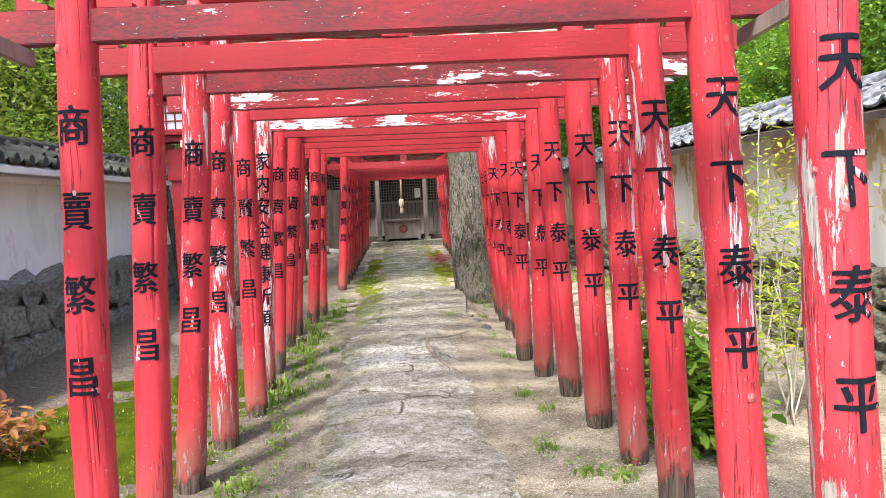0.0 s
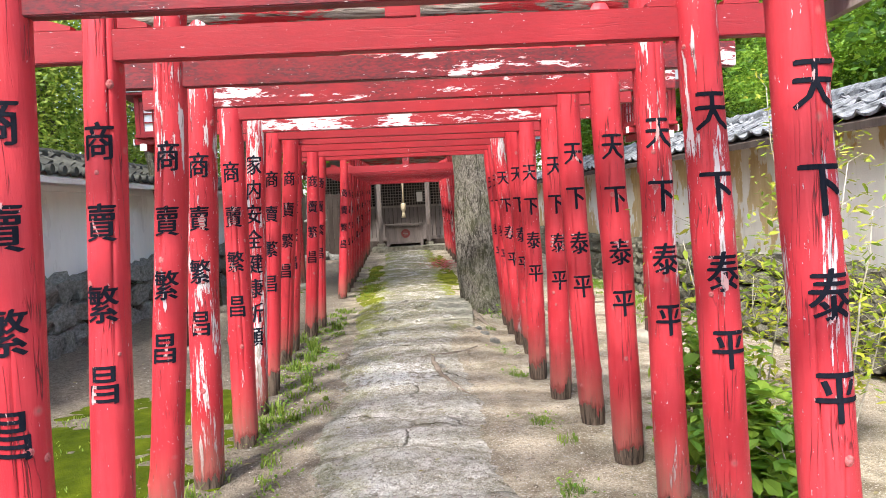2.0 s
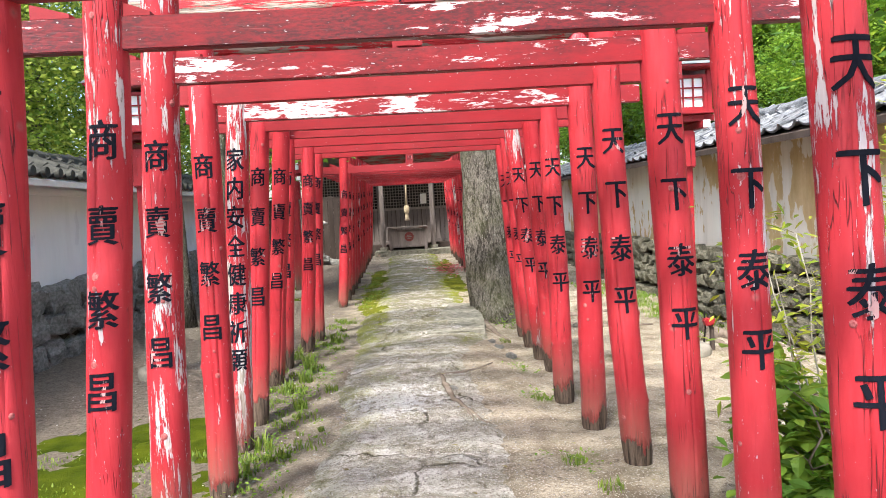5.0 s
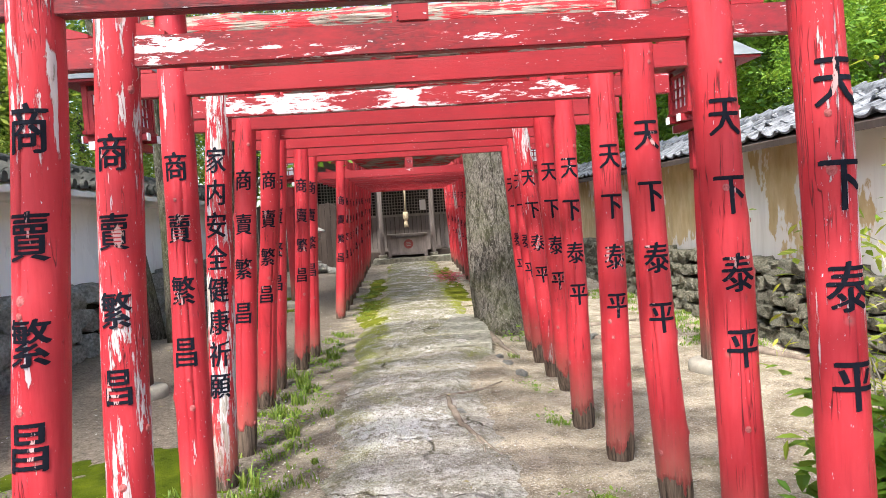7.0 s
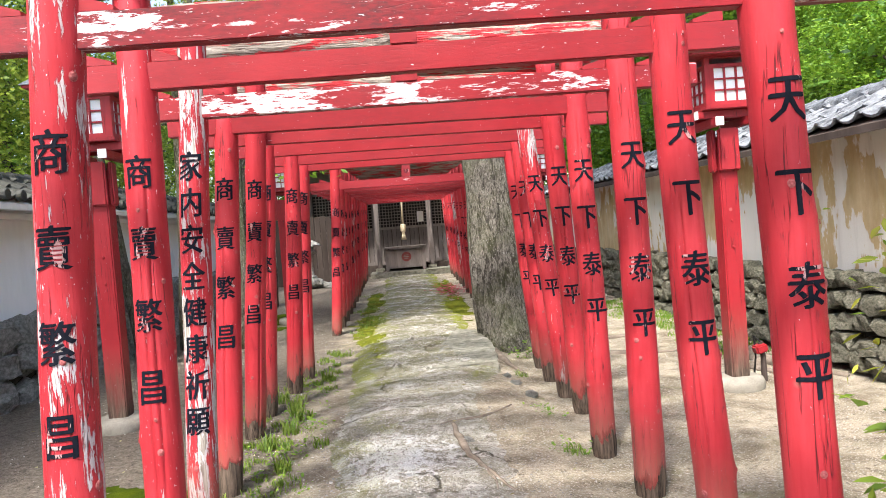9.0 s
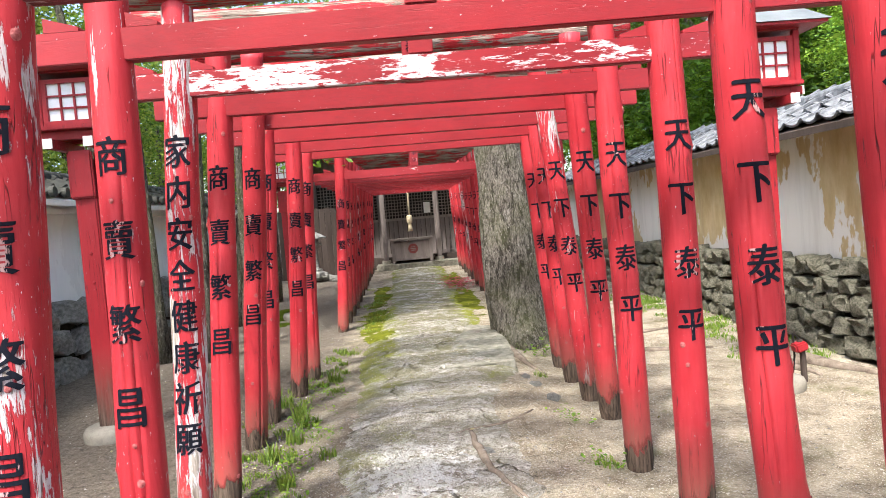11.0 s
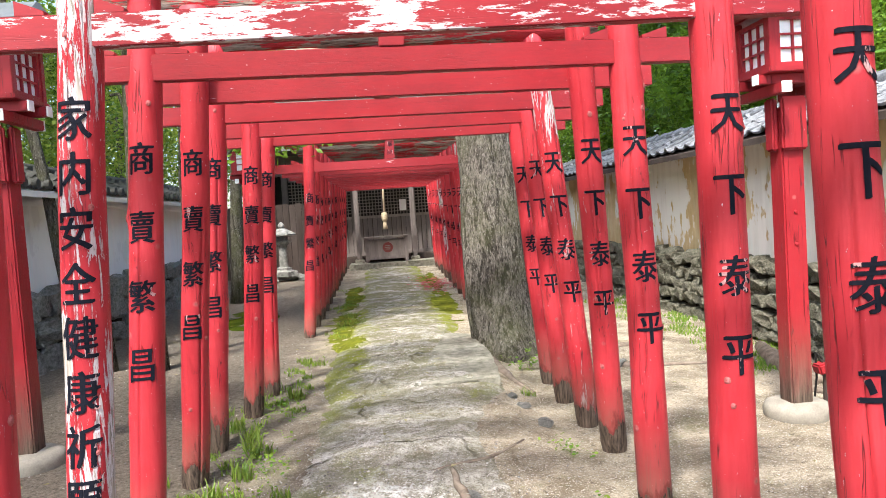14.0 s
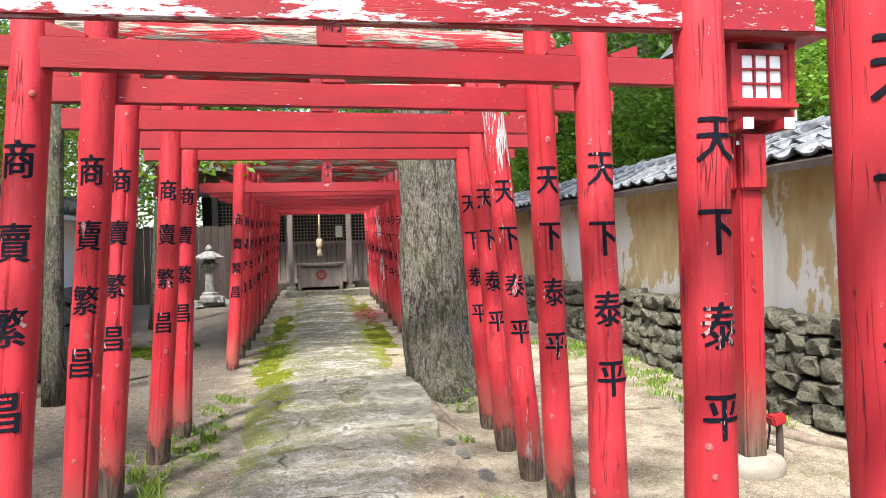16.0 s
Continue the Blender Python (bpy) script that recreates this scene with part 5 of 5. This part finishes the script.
blades("grass", strip, "fresh green grass along the foot of the stone wall", LEAF["shrub"])


def leaves_on(name, centres, n, spread, leaf, width, mat, seed, droop=0.2):
    """Pointed leaves round each of the centres, folded along the midrib."""
    rs = np.random.RandomState(seed)
    c = np.repeat(np.array(centres, float), n, axis=0)
    m = len(c)
    p = c + rs.normal(size=(m, 3)) * spread
    a = rs.normal(size=(m, 3))
    a[:, 2] = a[:, 2] * 0.4 - droop
    a /= np.linalg.norm(a, axis=1)[:, None]
    b = np.cross(a, np.array((0, 0, 1.0)) + rs.normal(size=(m, 3)) * 0.35)
    b /= np.linalg.norm(b, axis=1)[:, None] + 1e-9
    u = np.cross(b, a)
    ln = leaf * (0.6 + 0.8 * rs.rand(m, 1))
    w = ln * width
    v = np.stack([p, p + a * ln * 0.35 + b * w + u * w * 0.3, p + a * ln * 0.7 + b * w * 0.7 + u * w * 0.2, p + a * ln, p + a * ln * 0.7 - b * w * 0.7 + u * w * 0.2, p + a * ln * 0.35 - b * w + u * w * 0.3, p + a * ln * 0.5], axis=1)
    q = np.array([(0, 1, 6), (1, 2, 6), (2, 3, 6), (3, 4, 6), (4, 5, 6), (5, 0, 6)])
    f = (np.arange(m)[:, None, None] * 7 + q[None]).reshape(-1, 3)
    me = bpy.data.meshes.new(name)
    me.from_pydata(v.reshape(-1, 3).tolist(), [], f.tolist())
    me.materials.append(mat)
    return me


PALE_STEM = plain("pale_stem", (0.26, 0.23, 0.18), (0.50, 0.47, 0.40), 20, 0.8, 0.3)


def shrub(label, x, y, stems, height, reach, leaf, width, mat, per, seed, stem_mat=PALE_STEM, low=0.35, stem_r=0.011, spread=0.09):
    rng = random.Random(seed)
    z = gz(x, y)
    t = thing("shrub", label, "shrub", "shrubs by the gates", at=(x, y, z))
    cs = []
    for k in range(stems):
        a = rng.uniform(0, 6.28)
        h, d = height * rng.uniform(0.55, 1.0), reach * rng.uniform(0.2, 1.0)
        b0 = Vector((rng.uniform(-0.12, 0.12), rng.uniform(-0.12, 0.12), -0.05))
        q = b0 + Vector((math.cos(a) * d, math.sin(a) * d, h))
        pts = [b0.lerp(q, i / 6) + Vector((0.03 * noise.noise(Vector((i * 0.9, k, seed))), 0.03 * noise.noise(Vector((k, i * 0.9, seed))), 0)) for i in range(7)]
        part("stem", tube(bmesh.new(), pts, [stem_r * (1.2 - 0.12 * i) for i in range(7)], 7, 0.2, k), stem_mat, None, "", True).parent = t
        for i in range(7):
            if i / 6 >= low:
                cs.append(pts[i])
            if i / 6 >= low and rng.random() < 0.8:
                b = rng.uniform(0, 6.28)
                e = pts[i] + Vector((math.cos(b), math.sin(b), 0.5)) * rng.uniform(0.1, 0.26)
                part("twig", tube(bmesh.new(), [pts[i], e], [stem_r * 0.4, stem_r * 0.25], 5), stem_mat).parent = t
                cs += [e, pts[i].lerp(e, 0.6)]
    ob = new("foliage", leaves_on("foliage", cs, per, spread, leaf, width, mat, seed))
    ob.parent = t
    tagged(ob, kind="stuff")
    return t


shrub("thin nandina with pale stems and yellow-green leaves", 1.95, 4.0, 6, 1.35, 0.4, 0.058, 0.17, LEAF["nandina"], 15, 3, low=0.25, stem_r=0.005)
shrub("tall thin nandina with pale stems and yellow-green leaves", 2.50, 4.1, 5, 1.55, 0.5, 0.058, 0.17, LEAF["nandina"], 16, 4, stem_r=0.006)
shrub("tall thin nandina with pale stems and yellow-green leaves", 2.75, 4.9, 5, 2.3, 0.45, 0.06, 0.17, LEAF["nandina"], 13, 9, low=0.55, stem_r=0.007)
shrub("leafy green shrub with broad glossy leaves", 1.66, 3.90, 9, 0.70, 0.15, 0.10, 0.27, LEAF["shrub"], 9, 5, ROOT, 0.2, 0.007, 0.07)
shrub("leafy green shrub with broad glossy leaves", 1.80, 3.70, 5, 0.34, 0.14, 0.10, 0.27, LEAF["shrub"], 9, 6, ROOT, 0.2, 0.007, 0.07)
shrub("low plant with dark red leaves under a tree", -2.45, 4.35, 8, 0.34, 0.16, 0.075, 0.24, LEAF["red"], 4, 7, ROOT, 0.4, 0.005, 0.04)
shrub("small green sapling at the foot of the tree", 1.22, 9.62, 2, 0.15, 0.05, 0.04, 0.3, LEAF["shrub"], 3, 8, ROOT, 0.5, 0.004, 0.02)
tree("dark-barked tree rooted in the moss by the white wall", -3.05, 5.0, 4.8, 0.16, "yellow", 5.8, 0.7, 141, BARK, (-0.9, 0.2))
root("gnarled root in the moss", [(-2.95, 4.8), (-2.6, 4.6), (-2.3, 4.5)], 0.06, 21)
root("gnarled root in the moss", [(-2.95, 4.8), (-2.7, 4.4), (-2.45, 4.1)], 0.05, 22)


# low weeds with small round leaves
rw = random.Random(31)
weeds = []
for k in range(150):
    x, y = rw.gauss(-0.86, 0.12), rw.uniform(2.6, 9.5)
    weeds.append((x, y, surf(x, y) + rw.uniform(0.005, 0.03)))
for x0, y0 in ((0.98, 3.5), (1.15, 3.4), (0.9, 5.0), (1.0, 6.4), (1.0, 7.2), (0.85, 3.9), (-0.75, 2.9), (-0.95, 3.3)):
    for k in range(7):
        x, y = rw.gauss(x0, 0.06), rw.gauss(y0, 0.06)
        weeds.append((x, y, surf(x, y) + rw.uniform(0.005, 0.04)))
tagged(new("weeds", leaves_on("weeds", weeds, 12, 0.03, 0.022, 0.35, LEAF["shrub"], 41, 0.0)), "small round-leaved weeds along the path", "weeds", kind="stuff")


# fallen leaves, petals and pebbles
def litter(name, label, cat, n, area, mat, size, seed, lift=0.004):
    rs = random.Random(seed)
    vs, fs = [], []
    for _ in range(n):
        x, y = area(rs)
        z, a, s = surf(x, y) + lift, rs.uniform(0, 6.28), size * rs.uniform(0.5, 1.3)
        c, d = math.cos(a), math.sin(a)
        k = len(vs)
        vs += [(x - c * s, y - d * s, z), (x - d * s * 0.4, y + c * s * 0.4, z + s * rs.uniform(0.1, 0.35)), (x + c * s, y + d * s, z + s * 0.1), (x + d * s * 0.4, y - c * s * 0.4, z + s * rs.uniform(0.1, 0.35))]
        fs.append((k, k + 1, k + 2, k + 3))
    me = bpy.data.meshes.new(name)
    me.from_pydata(vs, [], fs)
    me.materials.append(mat)
    tagged(new(name, me), label, cat, kind="stuff")


litter("fallen_leaves", "scattered dry fallen leaves on soil and moss", "leaves", 420, lambda r: (r.uniform(-3.4, 3.4), r.uniform(2.2, 18)), LEAF["dry"], 0.022, 1)
litter("fallen_petals", "bright pink fallen petals beside the path", "petals", 260, lambda r: (r.gauss(1.0, 0.18), r.gauss(16.8, 0.5)), LEAF["petal"], 0.045, 2, 0.02)


def pebbles(n, area, seed, lo, hi, mat, label):
    rs = random.Random(seed)
    base = [Vector(c) for c in ((1, 0, 0), (-1, 0, 0), (0, 1, 0), (0, -1, 0), (0, 0, 1), (0, 0, -1))]
    faces = ((0, 2, 4), (2, 1, 4), (1, 3, 4), (3, 0, 4), (2, 0, 5), (1, 2, 5), (3, 1, 5), (0, 3, 5))
    vs, fs = [], []
    for _ in range(n):
        x, y = area(rs)
        s, a = rs.uniform(lo, hi) * rs.uniform(0.5, 1), rs.uniform(0, 6.28)
        m = pose(x, y, surf(x, y) + s * 0.15, rs.uniform(-25, 25), rs.uniform(-25, 25), math.degrees(a))
        k = len(vs)
        vs += [m @ Vector((b.x * s * rs.uniform(0.8, 1.4), b.y * s * rs.uniform(0.7, 1.1), b.z * s * 0.55)) for b in base]
        fs += [[k + i for i in q] for q in faces]
    me = bpy.data.meshes.new("pebbles")
    me.from_pydata(vs, [], fs)
    me.materials.append(mat)
    tagged(new("pebbles", me), label, "pebbles", kind="stuff")


m_, nt_, bs_ = material("pebble")
g_ = nt_.nodes.new("ShaderNodeNewGeometry")
finish(nt_, bs_, ramp(nt_, g_.outputs["Random Per Island"], (0.0, (0.17, 0.155, 0.14)), (1.0, (0.62, 0.60, 0.57))), 0.9, 0.2)
pebbles(6500, lambda r: (r.gauss(0.05, 0.45), r.uniform(2.0, 12)), 3, 0.003, 0.011, m_, "small pebbles loose on the worn path")
pebbles(5000, lambda r: (r.uniform(-3, 3.4), r.uniform(2.0, 13)), 4, 0.003, 0.011, m_, "small pebbles on the bare soil")
pebbles(700, lambda r: (r.gauss(-0.25, 0.25), r.gauss(6.7, 0.4)), 5, 0.003, 0.014, m_, "broken white chips in the worn path")
for k, (x, y, s) in enumerate([(0.33, 6.65, 0.09), (0.98, 7.75, 0.13), (0.92, 8.15, 0.10), (2.05, 9.4, 0.16), (0.88, 8.35, 0.08)]):
    ob = new("rock", ROCKS[k % 6])
    ob.matrix_basis = pose(x, y, surf(x, y) + s * 0.1, 8 * k, 5, 70 * k) @ Matrix.Diagonal((s, s * 0.8, s * 0.5, 1))
    tagged(ob, "small rough grey rock in the worn ground", "rock", "loose rocks")


# ---- stones and tiles of the two walls ----
def dress_wall(wall, side, stone_mat, tile_mat, stone_top, y_a, y_b, y_end, seed, stone_size, courses):
    rng = random.Random(seed)
    X = 3.92 * side
    meshes = stone_meshes(stone_mat, 9, seed)
    h = stone_top / courses
    for c in range(courses):
        y = y_a + rng.uniform(0, 0.2)
        while y < y_b:
            w = stone_size * rng.uniform(0.6, 1.5)
            hh = h * rng.uniform(0.92, 1.25)
            ob = new("stone", rng.choice(meshes))
            ob.parent = wall
            ob.matrix_basis = pose(X - side * (0.09 + 0.025 * (courses - 1 - c) * 3 / courses - rng.uniform(0, 0.02)), y + w / 2, h * (c + 0.5) + rng.uniform(-0.04, 0.03), rng.uniform(-10, 10), rng.uniform(-5, 5), rng.choice((0, 180)) + rng.uniform(-5, 5)) @ Matrix.Diagonal((0.24, w * 0.97, hh * 0.97, 1))
            y += w * 0.97
    tile = pantile(tile_mat)
    ang = math.degrees(math.atan2(0.29, 0.55))
    n = int((y_b - y_a) / 0.27)
    for i in range(n):
        for r in range(3):
            d = 0.60 - 0.24 * r
            x = X + side * (0.17 - d * math.cos(radians(ang)))
            z = 2.275 - d * math.sin(radians(ang)) + 0.012
            ob = new("tile", tile)
            ob.parent = wall
            ob.matrix_basis = pose(x, y_a + i * 0.27 + rng.uniform(-0.012, 0.012), z + rng.uniform(0, 0.012), rng.uniform(-5, 5), -ang + 5 + rng.uniform(-4, 4), (0 if side > 0 else 180) + rng.uniform(-5, 5))
    cap = []
    bm = bmesh.new()
    for k in range(8):
        a = math.pi * k / 7
        cap.append((math.cos(a) * 0.085, math.sin(a) * 0.075))
    rows = [[bm.verts.new((x * s, y, z * s)) for x, z in cap] for y, s in ((-0.15, 1.0), (0.15, 0.94))]
    for k in range(7):
        bm.faces.new((rows[0][k], rows[0][k + 1], rows[1][k + 1], rows[1][k]))
    bm.faces.new(rows[0][::-1])
    bm.faces.new(rows[1])
    ridge = as_mesh("ridge_tile", bm, tile_mat)
    for i in range(int((y_b - y_a) / 0.29)):
        ob = new("ridge_tile", ridge)
        ob.parent = wall
        ob.matrix_basis = pose(X + side * 0.17 + rng.uniform(-0.008, 0.008), y_a + i * 0.29, 2.31 + rng.uniform(-0.006, 0.008), 0, 0, rng.uniform(-2, 2))
    part("ridge_bed", boxed(*sorted((X + side * 0.08, X + side * 0.26)), y_a - 3, y_end, 2.20, 2.318, 0.01), tile_mat, wall)


dress_wall(wall_right, 1, MOSSY_STONE, TILE, 0.80, 3.0, 19.0, 24.0, 3, 0.23, 5)
dress_wall(wall_left, -1, STONE, OLD_TILE, 0.90, 4.5, 18.5, 19.0, 4, 0.50, 3)
# round end tiles along the eave of the white wall
bm = lathe(bmesh.new(), 0, 0, [(0.0001, 0), (0.052, 0.0), (0.056, 0.012), (0.056, 0.05), (0.0001, 0.05)], 14)
END = as_mesh("end_tile", bm, OLD_TILE)
for i in range(52):
    ob = new("end_tile", END)
    ob.parent = wall_left
    ob.matrix_basis = pose(-3.49, 4.5 + i * 0.27 + 0.13, 2.055, 0, -90, 0)
tagged(part("wall_moulding", boxed(-3.92, -3.84, -6, 19.0, 1.86, 1.925, 0.012), WHITE_WALL, None), "white plaster moulding under the eave", "moulding", kind="structure")
